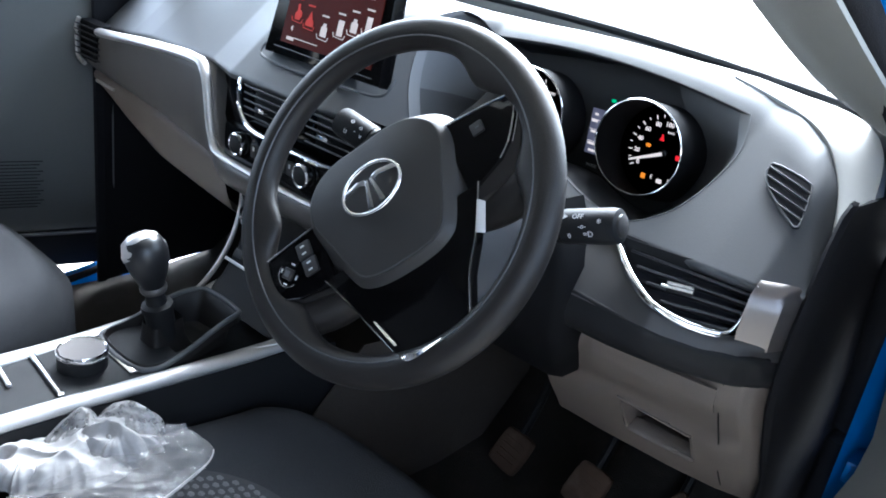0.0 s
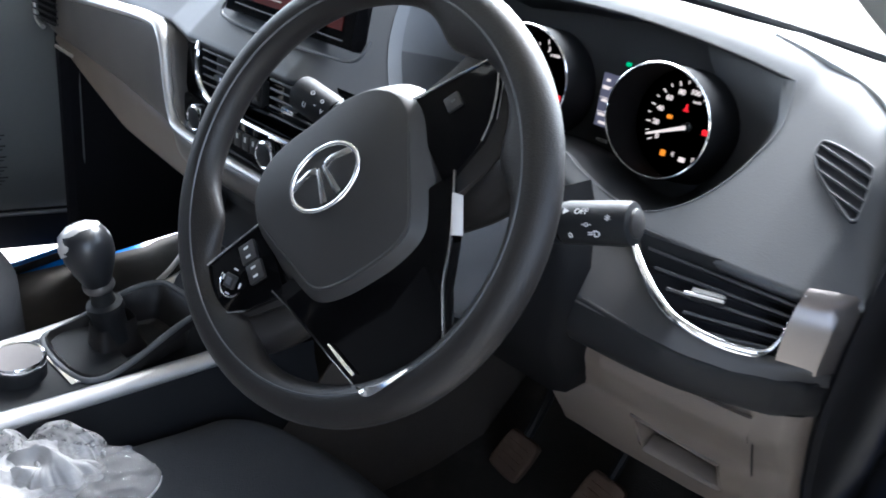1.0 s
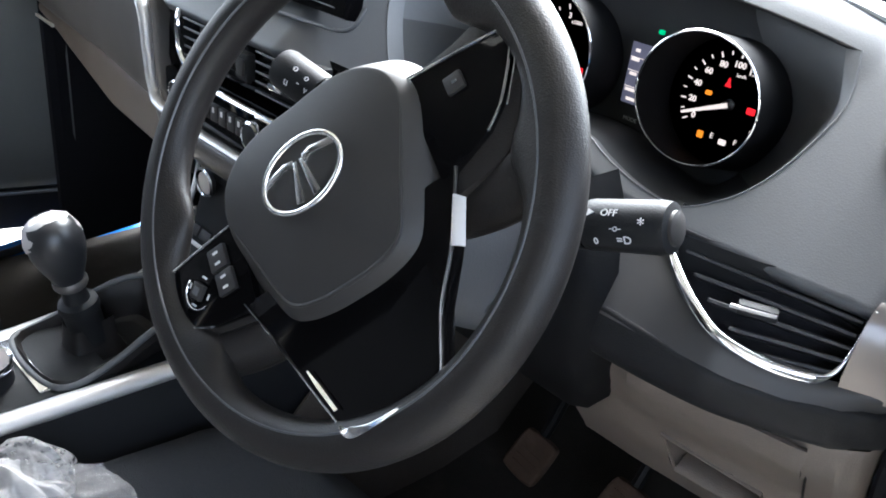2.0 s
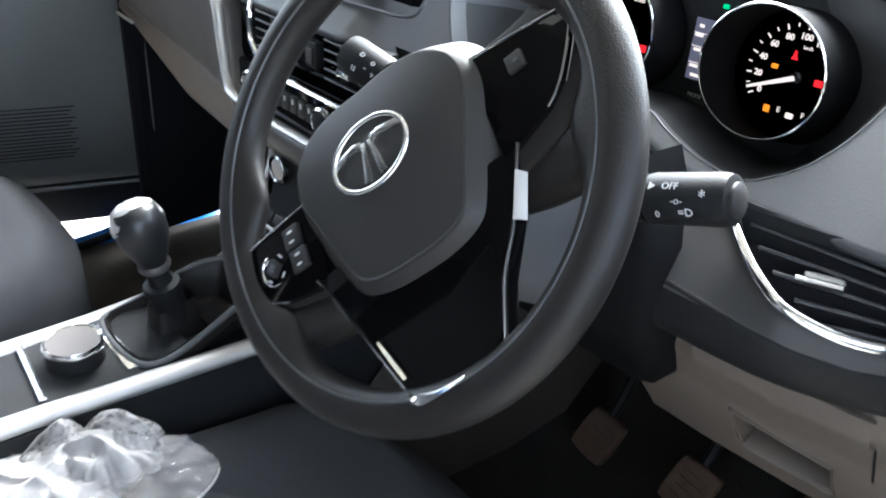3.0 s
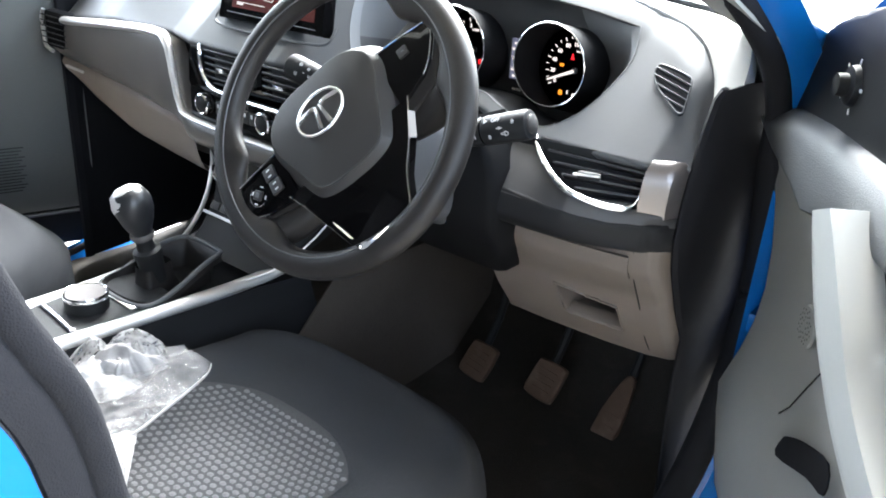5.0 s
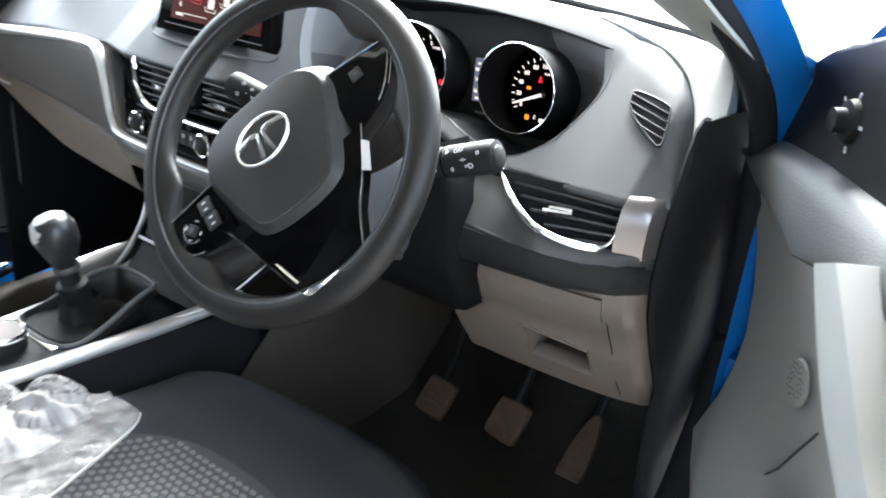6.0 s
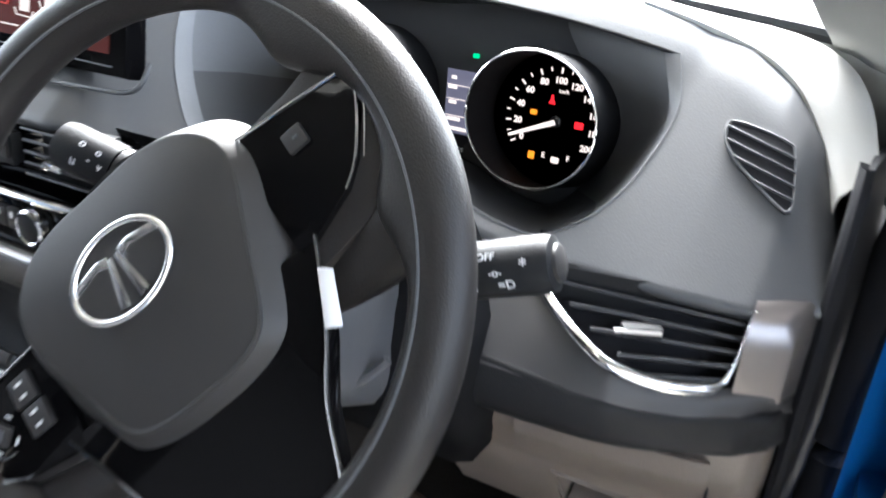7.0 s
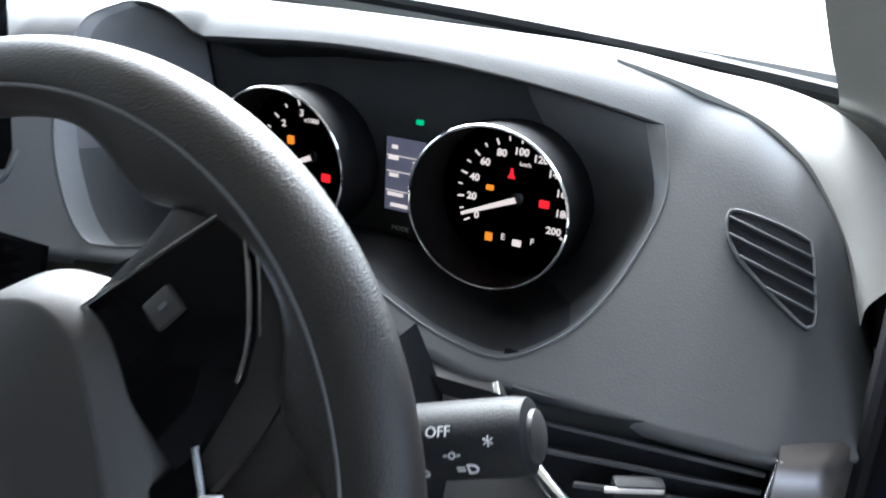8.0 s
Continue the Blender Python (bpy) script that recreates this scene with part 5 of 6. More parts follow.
# ---- car shell ----
floor = part("floor", grid([[Vector((x, y, z)) for x in np.linspace(-0.76, 0.76, 20)] for y, z in ((-1.6, 0.42), (-0.3, 0.405), (0.2, 0.40), (0.32, 0.41), (0.45, 0.50), (0.52, 0.68), (0.52, 1.0))])[0], CARPET, None)
tagged(floor, "dirty dark carpeted car floor and footwell", "floor", kind="structure")
for s, nm in ((1, "wall_right"), (-1, "wall_left")):
    rows = []
    for z, f in ((1.098, 0.085), (1.088, 0.066), (1.06, 0.052), (1.03, 0.042), (0.974, 0.028), (0.921, 0.024), (0.878, 0.036), (0.81, 0.074), (0.746, 0.118), (0.67, 0.116), (0.53, 0.138), (0.42, 0.15)):
        f = f if s > 0 else 0.022
        rows.append([Vector((s * x, y, z)) for y, x in ((f + 0.02, 0.7075), (f + 0.004, 0.7085), (f, 0.7125), (f + 0.005, 0.7175), (f + 0.05, 0.722), (0.27, 0.745), (0.36, 0.75), (0.50, 0.75))])
    kick = part(nm, thick(grid(rows)[0], 0.006), RUBBER, None)
    tagged(kick, "dark trim closing the end of the dashboard", "side trim", kind="structure")

body = thing("car", "blue car with both front doors open on pale ground", "car")
APIL = [(0.672, 0.40, 1.085), (0.668, 0.27, 1.148), (0.660, 0.13, 1.187), (0.648, 0.02, 1.226), (0.63, -0.12, 1.29), (0.60, -0.35, 1.40), (0.575, -0.55, 1.47)]
for s in (1, -1):
    pts = smooth_path([(s * x, y, z) for x, y, z in APIL], 6)
    rows = [[p, p + Vector((s * 0.018, -0.018, 0.0)), p + Vector((s * 0.045, -0.028, -0.012)), p + Vector((s * 0.078, -0.02, -0.026)), p + Vector((s * 0.112, 0.01, -0.042))] for p in pts]
    part("pillar_trim", thick(grid(rows)[0], 0.004), TRIMGREY, body, "grey-beige windscreen pillar trim")
    seal = [(0.665, -0.55, 1.45), (0.705, -0.30, 1.365), (0.733, -0.10, 1.26), (0.748, 0.05, 1.178), (0.756, 0.14, 1.105), (0.757, 0.20, 1.0), (0.756, 0.24, 0.86), (0.758, 0.24, 0.74), (0.758, 0.19, 0.62), (0.758, 0.10, 0.53), (0.755, -0.05, 0.485), (0.755, -0.4, 0.47), (0.755, -0.67, 0.475), (0.764, -0.715, 0.56), (0.769, -0.715, 0.85), (0.769, -0.733, 1.07), (0.762, -0.764, 1.166), (0.69, -0.83, 1.42)]
    sp_ = smooth_path([(s * x, y, z if s > 0 or z > 0.6 else z - 0.07) for x, y, z in seal], 6)
    part("door_seal", tube(sp_, [0.008 if s < 0 else 0.0155 + 0.007 * sstep(1.08, 1.0, p.z) - (0.0065 + 0.007 * sstep(1.08, 1.0, p.z)) * sstep(-0.5, -0.68, p.y) for p in sp_], 12), RUBBER, body, "thick black rubber door seal")
    rear = [p for p in sp_ if p.y < -0.60 and p.z > 0.50]
    part("b_pillar_edge", thick(grid([[p + Vector((s * 0.004, -0.004, 0)), p + Vector((s * 0.010, -0.010, 0)), p + Vector((s * 0.013, -0.018, 0)), p + Vector((s * 0.014, -0.026, 0))] for p in rear])[0], 0.004), RUBBER, body, "black pillar edge behind the door seal")
    part("b_pillar_skin", thick(grid([[p + Vector((s * 0.0145, -0.028, 0)), p + Vector((s * 0.024, -0.045, 0)), p + Vector((s * 0.030, -0.11, 0))] for p in rear])[0], 0.004), BLUE, body, "blue painted pillar edge")
    rows = []
    for p in sp_:
        if p in rear:
            continue
        rows.append([p + Vector((s * 0.008, 0, 0)), p + Vector((s * 0.030, 0.012, 0.004)), p + Vector((s * 0.045, 0.03 if p.y > -0.3 else -0.03, 0.01 if p.z > 0.6 else -0.01)), p + Vector((s * 0.05, 0.11 if p.y > -0.3 else -0.11, 0.03 if p.z > 0.6 else -0.06))])
    part("door_frame", grid(rows)[0], BLUE, body, "glossy blue painted door aperture")
    part("sill", box((s * 0.79, -0.3, 0.40 if s > 0 else 0.335), (0.09, 1.3, 0.14), 0.02), BLUE, body)
    part("b_pillar_trim", thick(grid([[Vector((s * x, y, z)) for x, y in ((0.748, -0.80 - 0.06 * max(0.0, z - 1.05)), (0.715, -0.85), (0.69, -0.95))] for z in (0.45, 0.8, 1.1, 1.42)])[0], 0.006), DOORDARK, body)
RIDGE = smooth_path([(0.520, 0.190, 1.1735), (0.566, 0.183, 1.165), (0.618, 0.179, 1.150), (0.649, 0.166, 1.134), (0.669, 0.150, 1.115), (0.686, 0.128, 1.093), (0.700, 0.098, 1.068)], 6)
FOOT = smooth_path([(0.520, 0.262, 1.168), (0.572, 0.262, 1.162), (0.622, 0.258, 1.158), (0.658, 0.244, 1.152), (0.688, 0.214, 1.140), (0.708, 0.172, 1.120), (0.722, 0.120, 1.088)], 6)
for s in (1, -1):
    rows = []
    for a, b in zip(RIDGE, FOOT):
        row = [a + Vector((0, 0, -0.014)), a, a.lerp(b, 0.08) + Vector((0, 0, 0.0025)), a.lerp(b, 0.3) + Vector((0, 0, 0.003)), a.lerp(b, 0.65) + Vector((0, 0, 0.002)), b, b + Vector((0.004, 0.02, -0.02))]
        rows.append([Vector((s * q.x, q.y, q.z)) for q in row])
    part("corner_trim", grid(rows)[0], CORNER, body, "pale corner trim at the foot of the windscreen pillar", angle=45)
part("roof", thick(grid([[Vector((x, y, z - 0.05 * (x / 0.62) ** 4)) for x in np.linspace(-0.66, 0.66, 15)] for y, z in ((-0.40, 1.465), (-0.55, 1.50), (-1.0, 1.53), (-1.7, 1.50))])[0], 0.03), HEADLINE, body, "light cloth headliner")
# Unseen rear enclosure, added to keep daylight out of the cabin.
part("rear_wall", box((0, -1.72, 0.95), (1.5, 0.04, 1.15), 0.01), RUBBER, body, "unseen dark wall added to close the cabin's rear")
for s in (1, -1):
    part("rear_door", thick(grid([[Vector((s * x, y, z)) for y in (-0.86, -1.1, -1.4, -1.72)] for x, z in ((0.80, 0.36), (0.83, 0.60), (0.82, 0.85), (0.79, 1.04))])[0], 0.04), BLUE, body, "unseen blue rear door added to close the cabin's side")
    part("rear_window", thick(grid([[Vector((s * x, y, z)) for y in (-0.86, -1.1, -1.4, -1.72)] for x, z in ((0.785, 1.04), (0.74, 1.24), (0.67, 1.45))])[0], 0.01), GLOSS, body, "unseen opaque black panel in place of the rear side window")
    part("pillar_skin", thick(grid([[Vector((s * x, y, z)) for y in (-0.85, -0.89)] for x, z in ((0.773, 1.062), (0.74, 1.24), (0.68, 1.45))])[0], 0.008), BLACK, body, "black upper pillar between the door windows")
rows = []
for x in np.linspace(-0.70, 0.70, 21):
    k = 1 - (x / 0.70) ** 2
    rows.append([Vector((x * (1 - 0.10 * v), 0.245 + 0.16 * k - v * (0.66 + 0.14 * k), 1.152 + 0.33 * v + 0.012 * k)) for v in np.linspace(0, 1, 8)])
ws = part("windscreen", grid(rows)[0], glassm, body, "clear windscreen")
ws.visible_shadow = False
frit = [r[0] + Vector((0, 0, 0.004)) for r in rows]
part("windscreen_seal", tube(frit, 0.0075, 8), BLACK, body, "black ceramic edge at the foot of the windscreen")
wall = [Vector((-0.735, 0.19, 1.12))] + [r[0] for r in rows] + [Vector((0.735, 0.19, 1.12))]
part("glass_channel", thick(grid([wall, [p + Vector((0, 0.02, -0.13)) for p in wall]])[0], 0.004), TRIMGREY, body, "grey trim closing the foot of the windscreen")
part("cowl", grid([[Vector((x, 0.43 + 0.14 * (1 - (x / 0.7) ** 2) + dy, 1.142 + dz)) for x in np.linspace(-0.7, 0.7, 15)] for dy, dz in ((0.0, 0.0), (0.03, 0.012), (0.08, -0.01), (0.14, -0.05))])[0], COWL, body, "black cowl grille below the glass")
part("bonnet", grid([[Vector((x, 0.56 + 0.14 * (1 - (x / 0.8) ** 2) + dy, 1.03 + dz - 0.06 * (x / 0.8) ** 4)) for x in np.linspace(-0.8, 0.8, 17)] for dy, dz in ((0.0, 0.0), (0.3, -0.02), (0.6, -0.08), (0.85, -0.2))])[0], BLUE, body, "blue bonnet")
part("wiper", tube(smooth_path([(0.42, 0.44, 1.155), (0.2, 0.50, 1.150), (-0.1, 0.53, 1.152)], 6), 0.0025, 8), BLACK, body, "black wiper arm")

# ---- doors ----
DO, DD, DN = Vector((0.781, 0.167, 0)), Vector((0.53, -0.848, 0)), Vector((-0.848, -0.53, 0))


def dp(a, z, o=0.0):
    """A point of the open driver's door: along it from the hinge, height, inwards."""
    return DO + DD * a + DN * o + Vector((0, 0, z))


rows = [[dp(a, z, o) for a in np.linspace(-0.03, 1.04, 12)] for z, o in ((1.08, -0.03), (1.0, -0.09), (0.8, -0.11), (0.6, -0.10), (0.45, -0.06))]
door = part("door", thick(grid(rows)[0], 0.012), BLUE, body, "open blue driver's door with grey inner panel and pale pull handle")
prof = [(1.055, 0.012), (1.03, 0.016), (0.995, 0.003), (0.95, -0.002), (0.90, -0.004), (0.85, -0.001), (0.80, 0.002), (0.75, 0.006), (0.70, 0.01), (0.66, 0.011), (0.63, 0.012), (0.60, 0.010), (0.57, 0.007), (0.54, 0.004), (0.50, -0.01), (0.47, -0.03)]
fe = [(1.06, -0.05), (0.995, -0.045), (0.92, -0.007), (0.85, 0.022), (0.787, 0.02), (0.725, -0.006), (0.66, -0.045), (0.615, -0.066), (0.59, -0.048), (0.563, 0.008), (0.5, 0.05), (0.46, 0.06)]
rows = []
for z, o in prof:
    a0 = lerp(sorted((q, w) for q, w in fe), z)
    rows.append([dp(a, z, o + (-0.02 if i == 0 else 0)) for i, a in enumerate([a0, a0 + 0.006] + list(np.linspace(a0 + 0.03, 1.02, 30)))])
part("inner_panel", grid(rows)[0], DOORGREY, door, "pale grey moulded inner panel", angle=50)
rows = []
for a in np.linspace(-0.045, 1.02, 44):
    h = lerp([(-0.05, 1.064), (-0.02, 1.074), (0.02, 1.083), (0.13, 1.092), (0.4, 1.10), (1.02, 1.11)], a)
    lo = lerp([(-0.05, 1.046), (0.026, 1.030), (0.13, 1.018), (0.18, 1.008), (0.295, 1.036), (1.02, 1.05)], a)
    rows.append([dp(a, h + 0.004, -0.02), dp(a, h, 0.0), dp(a, h - 0.012, 0.024), dp(a, lo + 0.012, 0.034), dp(a, lo, 0.026), dp(a, lo - 0.006, 0.0)])
part("upper_ledge", grid([smooth_path(r, 3) for r in rows])[0], DOORDARK, door, "dark grey door top ledge")
tri = [(-0.046, 1.072), (-0.038, 1.105), (-0.010, 1.142), (0.030, 1.170), (0.075, 1.191), (0.13, 1.206), (0.19, 1.222), (0.30, 1.232), (0.33, 1.09)]
mt = Matrix(((DD.x, 0, DN.x, DO.x), (DD.y, 0, DN.y, DO.y), (0, 1, 0, 0), (0, 0, 0, 1)))
part("mirror_panel", plate(rounded(tri, 3), 0.02, mt @ Matrix.Translation((0, 0, 0.004)), 0.006), BLACK, door, "dark corner panel with mirror adjuster")
km = mt @ Matrix.Translation((0.157, 1.139, 0.004))
part("mirror_knob", lathe([(0.021, 0.0), (0.019, 0.006), (0.012, 0.008), (0.011, 0.018), (0, 0.02)], km, 28), BLACK, door, "black mirror adjuster knob")
for q in range(5):
    part("knob_mark", box((0, 0, 0), (0.006, 0.003, 0.0008), 0, km @ Matrix.Rotation(q * 1.256, 4, "Z") @ Matrix.Translation((0.026, 0, 0.002))), MARK, door)
# pull handle, pale grey, sloping down rearwards
left_ = smooth_path([(0.284, 1.043, 0.040), (0.315, 1.010, 0.042), (0.350, 0.972, 0.042), (0.390, 0.938, 0.040), (0.450, 0.900, 0.036), (0.56, 0.84, 0.030)], 6)
ridge_ = smooth_path([(0.312, 1.058, 0.066), (0.350, 1.022, 0.068), (0.390, 0.986, 0.068), (0.425, 0.957, 0.066), (0.478, 0.922, 0.062), (0.58, 0.865, 0.05)], 6)
right_ = smooth_path([(0.338, 1.070, 0.062), (0.385, 1.034, 0.062), (0.428, 0.999, 0.062), (0.458, 0.972, 0.060), (0.505, 0.940, 0.056), (0.61, 0.885, 0.046)], 6)
rows = []
for a, b, c in zip(left_, ridge_, right_):
    rows.append([dp(a.x + 0.004, a.y, -0.005), dp(a.x, a.y, a.z - 0.012), dp(a.x + 0.001, a.y + 0.001, a.z), dp(b.x - 0.004, b.y - 0.002, b.z), dp(b.x + 0.004, b.y + 0.002, b.z), dp(c.x - 0.003, c.y - 0.001, c.z), dp(c.x, c.y, c.z - 0.008), dp(c.x - 0.004, c.y, -0.005)])
bm, vs = grid(rows)
bm.faces.new(vs[0])
part("pull_handle", bm, mat("pale_handle_paint", (0.36, 0.37, 0.355), 0.36, metal=0.2, mottle=0.04), door, "pale silver pull handle", angle=45)
part("insert_panel", plate([(0.296, 1.036), (0.355, 0.998), (0.42, 0.952), (0.50, 0.90), (0.60, 0.852), (1.0, 0.852), (1.0, 1.055), (0.40, 1.048)], 0.006, mt @ Matrix.Translation((0, 0, 0.020)), 0.002), DOORDARK, door, "dark grey insert behind the pull handle")
part("release_recess", plate(rounded([(0.322, 0.988), (0.307, 1.018), (0.317, 1.036), (0.43, 1.045), (0.46, 1.0), (0.40, 0.975)], 4), 0.01, mt @ Matrix.Translation((0, 0, 0.025)), 0.003), BLACK, door, "black recess of the door release")
part("release_trim", tube([mt @ Vector((x, y, 0.028)) for x, y in rounded([(0.322, 0.988), (0.307, 1.018), (0.317, 1.036), (0.43, 1.045), (0.46, 1.0), (0.40, 0.975)], 4)], 0.004, 8, closed=True), CHROME, door)
part("speaker_grille", lathe([(0.024, 0.0), (0.022, 0.002), (0.0, 0.003)], mt @ Matrix.Translation((0.206, 0.891, 0.003)), 32), DOORGREY, door, "small round speaker grille")
for q in range(36):
    rr, aa = 0.003 + 0.017 * math.sqrt((q + 0.5) / 36), q * 2.4
    part("grille_hole", lathe([(0.0013, 0), (0, 0.0003)], mt @ Matrix.Translation((0.206 + rr * math.cos(aa), 0.891 + rr * math.sin(aa), 0.0072)), 8), BLACK, door)
# Flat black plate paints the shade of the map pocket; no recess is modelled.
pk = [(0.238, 0.745), (0.244, 0.772), (0.260, 0.786), (0.30, 0.808), (0.36, 0.83), (0.37, 0.80), (0.325, 0.785)]
part("pocket_shade", plate(rounded(pk, 3), 0.002, mt @ Matrix.Translation((0, 0, 0.013))), RUBBER, door, "dark plate standing for the shade in the map pocket opening")
part("pocket_line", tube([mt @ Vector(q) for q in ((0.200, 0.775, 0.0065), (0.217, 0.796, 0.0035), (0.240, 0.835, 0.0012), (0.262, 0.872, -0.0015))], 0.0009, 6), RUBBER, door, "dark joint in the door panel")
part("front_edge", grid([[dp(-0.03 if z < 1.1 else 0.0, z, o) for o in (-0.1, -0.05, 0.0)] for z in (1.08, 0.9, 0.7, 0.45)])[0], BLUE, door)
fr_ = smooth_path([dp(0.0, 1.10, -0.03), dp(0.08, 1.20, -0.04), dp(0.2, 1.29, -0.06), dp(0.42, 1.42, -0.09), dp(0.7, 1.47, -0.10), dp(0.98, 1.44, -0.09), dp(1.02, 1.10, -0.04)], 6)
part("window_frame", tube(fr_, 0.022, 10, flat=0.7), BLUE, door, "blue window frame")
part("hinge", box(dp(-0.005, 0.785, -0.03), (0.05, 0.05, 0.03), 0.005), BLUE, door)

pdoor = part("door", thick(grid([[Vector((-0.83 - 0.30 * s, 0.10 - 0.95 * s, z)) for s in (0, 0.5, 1)] for z in (1.1, 0.8, 0.43)])[0], 0.012), BLUE, body, "open blue passenger door with plain grey inner panel")
rows = [[Vector((-0.722 - 0.30 * s - o, 0.066 - 0.95 * s, z)) for s in np.linspace(0, 1, 14)] for z, o in ((1.10, 0.0), (0.95, 0.0), (0.8, -0.008), (0.65, -0.008), (0.56, 0.0), (0.535, 0.02))]
# Darker than the driver's panel to carry the shade on this side.
part("inner_panel", grid(rows)[0], PDOOR, pdoor, "plain grey inner panel with shade put into its colour", angle=50)
for k in range(15):
    z = 0.702 - k * 0.0072
    part("speaker_slot", thick(grid([[Vector((-0.7128 - 0.089 * max(0.0, 0.65 - z) - 0.30 * w, 0.0660 - 0.95 * w, z + dz)) for w in np.linspace(0.14 + 0.006 * (k % 3), 0.32, 3)] for dz in (0.0009, -0.0009)])[0], 0.001), RUBBER, pdoor)
# Black sheet stands in for shade on the door's blue lower edge.
part("lower_shade", thick(grid([[Vector((x - 0.30 * s, 0.064 - 0.95 * s, z)) for s in np.linspace(0, 1, 6)] for x, z in ((-0.735, 0.54), (-0.755, 0.50), (-0.795, 0.43))])[0], 0.004), RUBBER, pdoor, "black sheet standing for the shaded blue door bottom")
part("bottom_line", tube([Vector((-0.722 - 0.30 * s, 0.062 - 0.95 * s, 0.535)) for s in (0, 0.5, 1)], 0.004, 6), LIP, pdoor)

# ---- plastic bag on the driver's seat ----
bag = thing("plastic_bag", "crumpled clear plastic bag lying on the seat", "plastic bag")


def ridge(p):
    return 1 - 2.4 * abs(noise.noise(p))


def film_sheet(name, c, size, turn, seed, lift, n=64, mtl=None, crisp=1.0, label=""):
    """A crumpled heap of thin film: a low mound broken by sharp ridges, its edge tucked on the seat."""
    ca, sa = math.cos(turn), math.sin(turn)
    rows = []
    for j in range(n):
        row = []
        for i in range(n):
            u, v = i / (n - 1) * 2 - 1, j / (n - 1) * 2 - 1
            q = math.atan2(v, u)
            k = max(abs(u), abs(v)) / max(math.hypot(u, v), 1e-6)
            rr = 1 + 0.22 * noise.noise(Vector((math.cos(q) * 2.1 + seed, math.sin(q) * 2.1, seed))) + 0.07 * ridge(Vector((math.cos(q) * 6, math.sin(q) * 6, seed)))
            x, y = u * k * rr * size[0], v * k * rr * size[1]
            p = Vector((x * 17 + seed, y * 26, seed * 2))
            w = Vector((noise.noise(p * 0.7), noise.noise(p * 0.7 + Vector((9, 3, 1))), 0)) * 0.8
            d = math.hypot(u * k, v * k)
            fall = max(0.0, 1 - d ** 2.4) ** 0.7
            h = lift * fall * (0.72 + 0.34 * ridge(p + w)) + crisp * (0.4 + 0.6 * fall) * (0.0058 * ridge(p * 1.6 + w) + 0.0010 * ridge(p * 3.6 + w * 2))
            slip = Vector((noise.noise(p * 2.2), noise.noise(p * 2.2 + Vector((5, 0, 2))), 0)) * 0.004 * crisp
            row.append(Vector((c[0] + ca * x - sa * y, c[1] + sa * x + ca * y, c[2] + max(h, 0.0008))) + slip)
        rows.append(row)
    return part(name, grid(rows)[0], mtl or bagm, bag, label, angle=32)


film_sheet("bag_body", (0.131, -0.425, 0.660), (0.092, 0.046), 1.22, 3.1, 0.030, 84, milky, 1.0, "milky crumpled body of the bag")
film_sheet("bag_fold", (0.142, -0.372, 0.668), (0.050, 0.034), 0.95, 5.9, 0.030, 64, milky)
film_sheet("bag_crest", (0.126, -0.350, 0.674), (0.040, 0.027), 0.7, 4.4, 0.034, 56, hazy, 0.8)
film_sheet("bag_crumple", (0.118, -0.462, 0.664), (0.060, 0.040), 1.5, 8.8, 0.026, 60, milky)
# an upright loop of film at the far side of the heap
arch = smooth_path([(0.094, -0.440, 0.672), (0.099, -0.424, 0.690), (0.106, -0.402, 0.711), (0.108, -0.390, 0.710), (0.104, -0.378, 0.692), (0.106, -0.370, 0.676)], 6)
rows = [[p + Vector((0.018 * w, -0.004 * w, -0.013 * abs(w) ** 1.5 + 0.0025 * noise.noise(Vector((k * 0.4, w * 3, 1.7))))) for w in np.linspace(-0.25, 1, 11)] for k, p in enumerate(arch)]
part("bag_loop", grid(rows)[0], hazy, bag, "upright loop of film")
part("loop_edge", tube(arch, 0.0009, 6), milky, bag)
side_a = smooth_path([(0.128, -0.322, 0.670), (0.135, -0.37, 0.670), (0.142, -0.43, 0.667), (0.160, -0.515, 0.654)], 12)
side_b = smooth_path([(0.150, -0.318, 0.668), (0.176, -0.288, 0.668), (0.206, -0.284, 0.667), (0.227, -0.302, 0.664), (0.241, -0.345, 0.660), (0.252, -0.390, 0.657), (0.260, -0.430, 0.653), (0.258, -0.462, 0.650)], 6)


def along(path, v):
    f = v * (len(path) - 1)
    i = min(int(f), len(path) - 2)
    return path[i].lerp(path[i + 1], f - i)


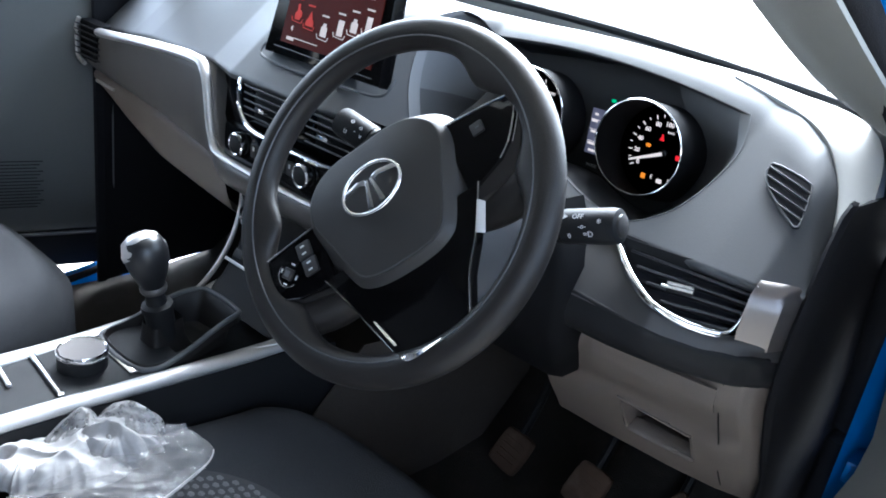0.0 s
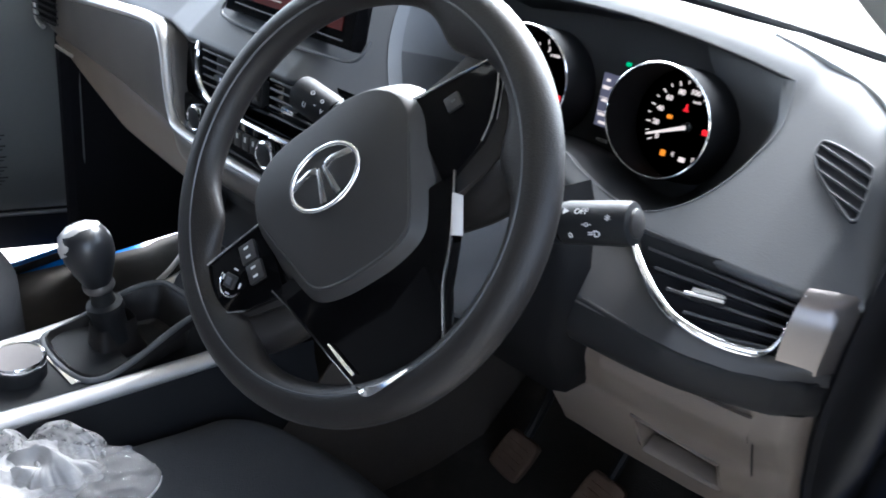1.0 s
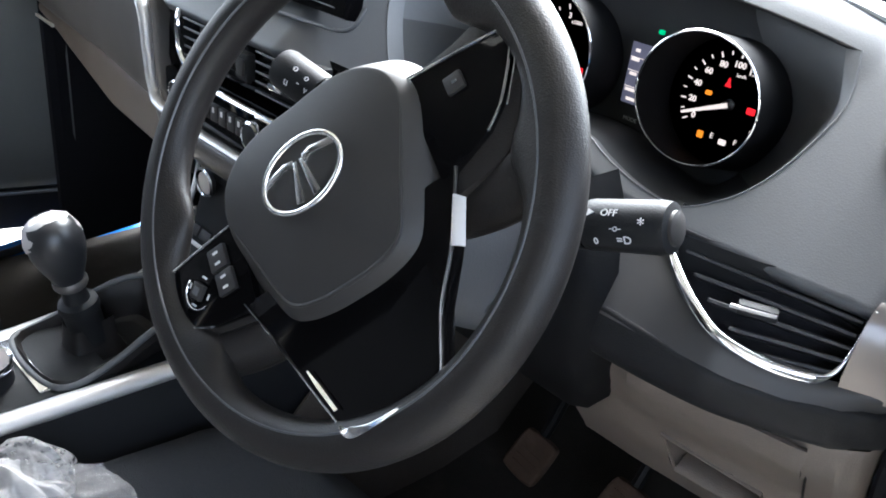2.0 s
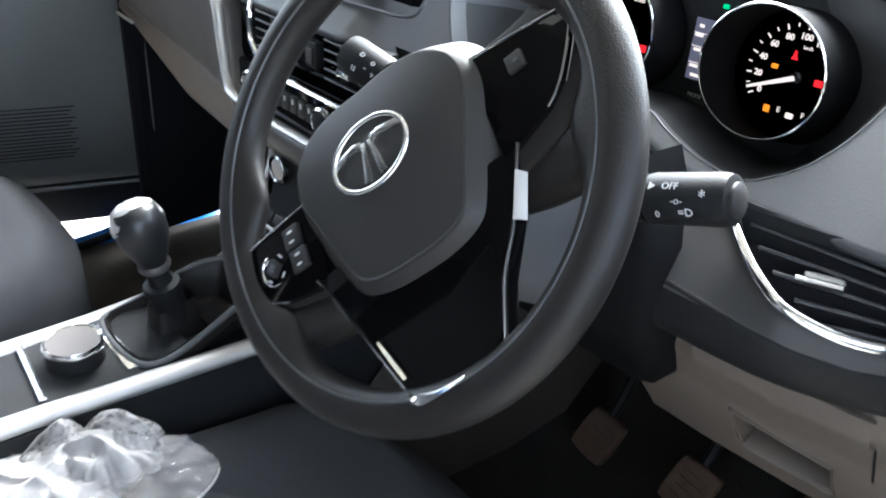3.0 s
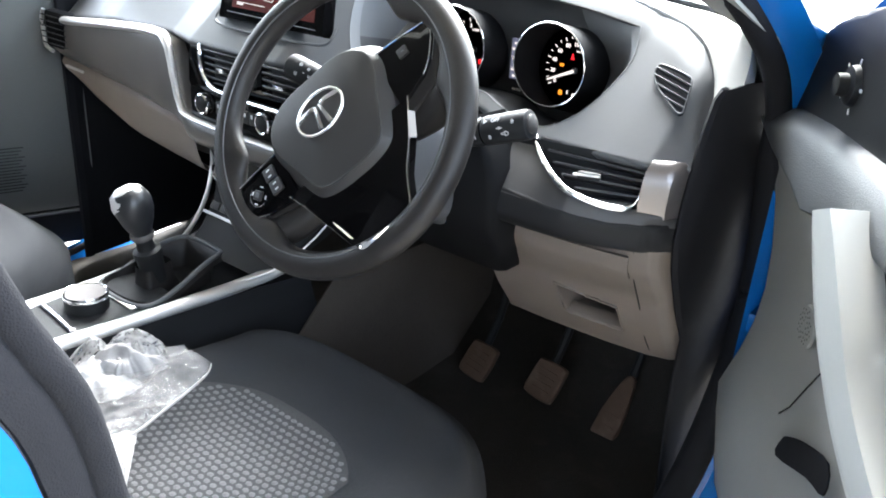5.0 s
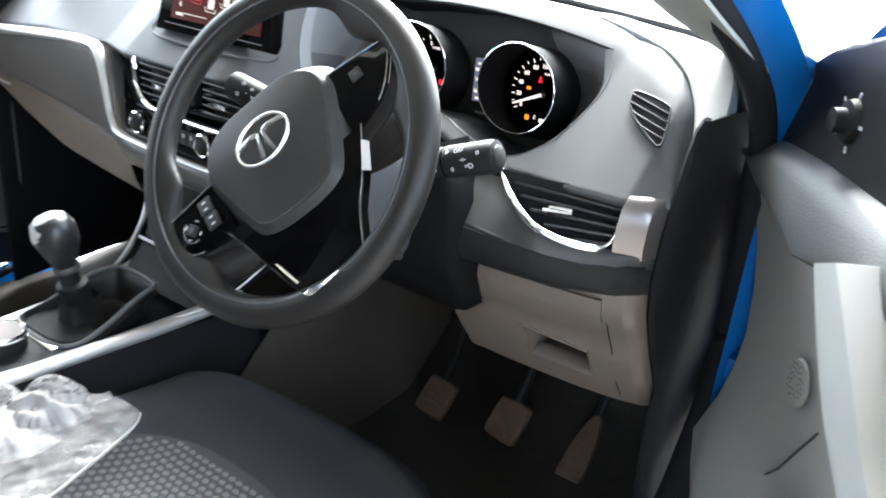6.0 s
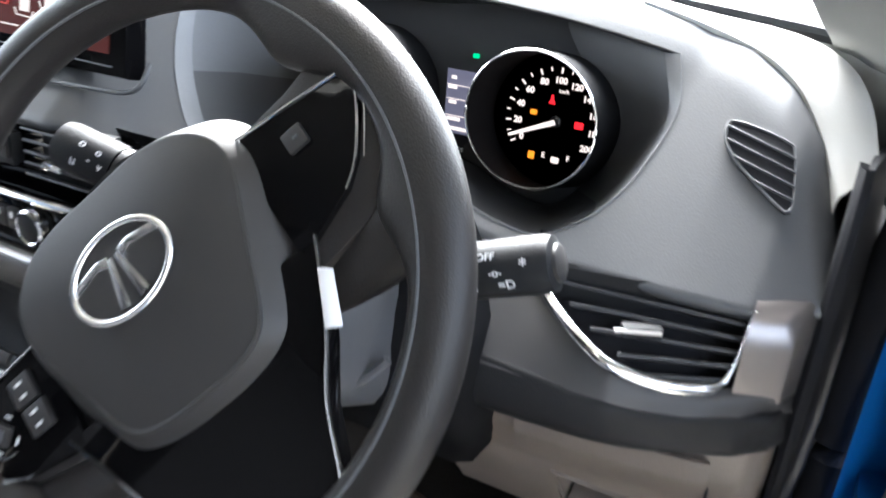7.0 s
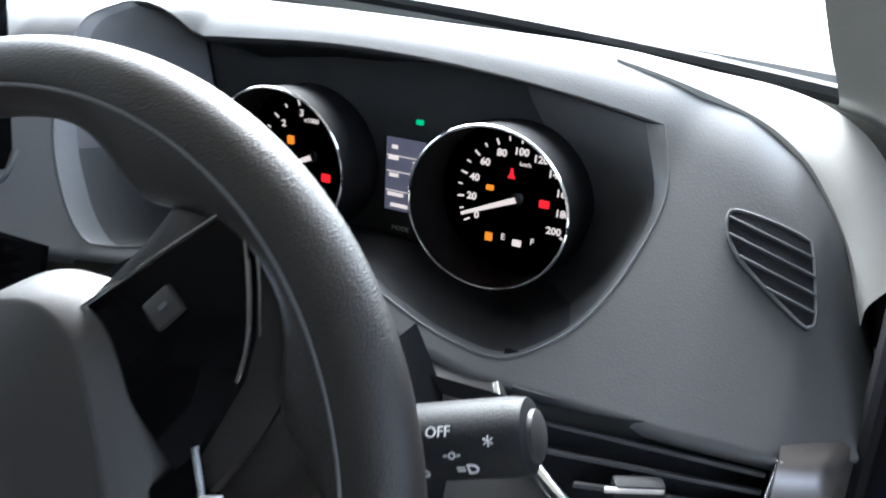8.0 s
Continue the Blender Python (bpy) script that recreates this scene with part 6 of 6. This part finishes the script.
def envelope(name, lift, seed, n=96):
    """The flat clear end of the bag: a sheet between its two long sides, creased lengthwise."""
    rows = []
    for j in range(n):
        v = j / (n - 1)
        pa, pb = along(side_a, v), along(side_b, v)
        row = []
        for i in range(n):
            u = i / (n - 1)
            p = pa.lerp(pb, u)
            bend = 0.5 * noise.noise(Vector((p.x * 22, p.y * 18, seed)))
            run = Vector((p.x * 62 - p.y * 20 + bend, p.y * 17 + p.x * 8, seed * 3))
            edge = min(1.0, 6 * min(u + 0.15, 1 - u), 7 * (v + 0.02))
            h = 0.0042 * ridge(run * 0.6) + 0.0030 * ridge(run * 1.5) + 0.0011 * ridge(run * 3.4 + Vector((3, 1, 0)))
            row.append(p + Vector((0.0015 * noise.noise(run * 2), 0.002 * noise.noise(run * 2 + Vector((4, 0, 0))), lift * edge + max(h * edge, -0.003))))
        rows.append(row)
    return part(name, grid(rows)[0], bagm, bag, angle=38)


envelope("bag_sheet", 0.009, 2.4)
envelope("bag_lining", 0.004, 6.1)
part("bag_hem", tube([p + Vector((0, 0, 0.004)) for p in side_b[14:]], [0.0007 + 0.0011 * sstep(0, 9, i) for i in range(len(side_b) - 14)], 6), milky, bag, "bright rolled hem")
tail = smooth_path([(0.252, -0.446, 0.653), (0.275, -0.458, 0.650), (0.305, -0.477, 0.646), (0.336, -0.497, 0.640)], 6)
rows = [[p + Vector((-0.5, -0.85, 0)) * w * (1 - k / len(tail)) * 0.017 + Vector((0, 0, 0.004 + 0.004 * ridge(Vector((w * 2.5, k * 0.25, 3.3))))) for w in np.linspace(-1, 1, 13)] for k, p in enumerate(tail)]
part("bag_tail", grid(rows)[0], milky, bag, "twisted tail end", angle=30)

# ---- outside ----
# Slab and two walls are added out of view to hold back daylight.
shade_roof = part("ceiling", box((-0.4, -1.95, 3.15), (6.6, 5.7, 0.18), 0.02), YARD, None)
tagged(shade_roof, "unseen grey slab added over the car to block sky light", "roof", kind="structure")
rear = part("block_wall_1", box((-1.0, -4.7, 1.5), (5.4, 0.2, 3.12), 0.02), YARD, None)
tagged(rear, "unseen grey wall added behind the car to block light", "wall", kind="structure")
# Added to cut the light coming from behind on the driver's side.
side = part("block_wall_2", box((2.75, -3.7, 1.5), (0.2, 2.2, 3.12), 0.02), YARD, None)
tagged(side, "unseen grey wall added to block light from the door side", "wall", kind="structure")
gr = part("ground", grid([[Vector((x, y, 0.0)) for x in np.linspace(-60, 60, 13)] for y in np.linspace(-60, 60, 13)])[0], GROUND, None)
tagged(gr, "pale dusty concrete ground", "ground", kind="structure")
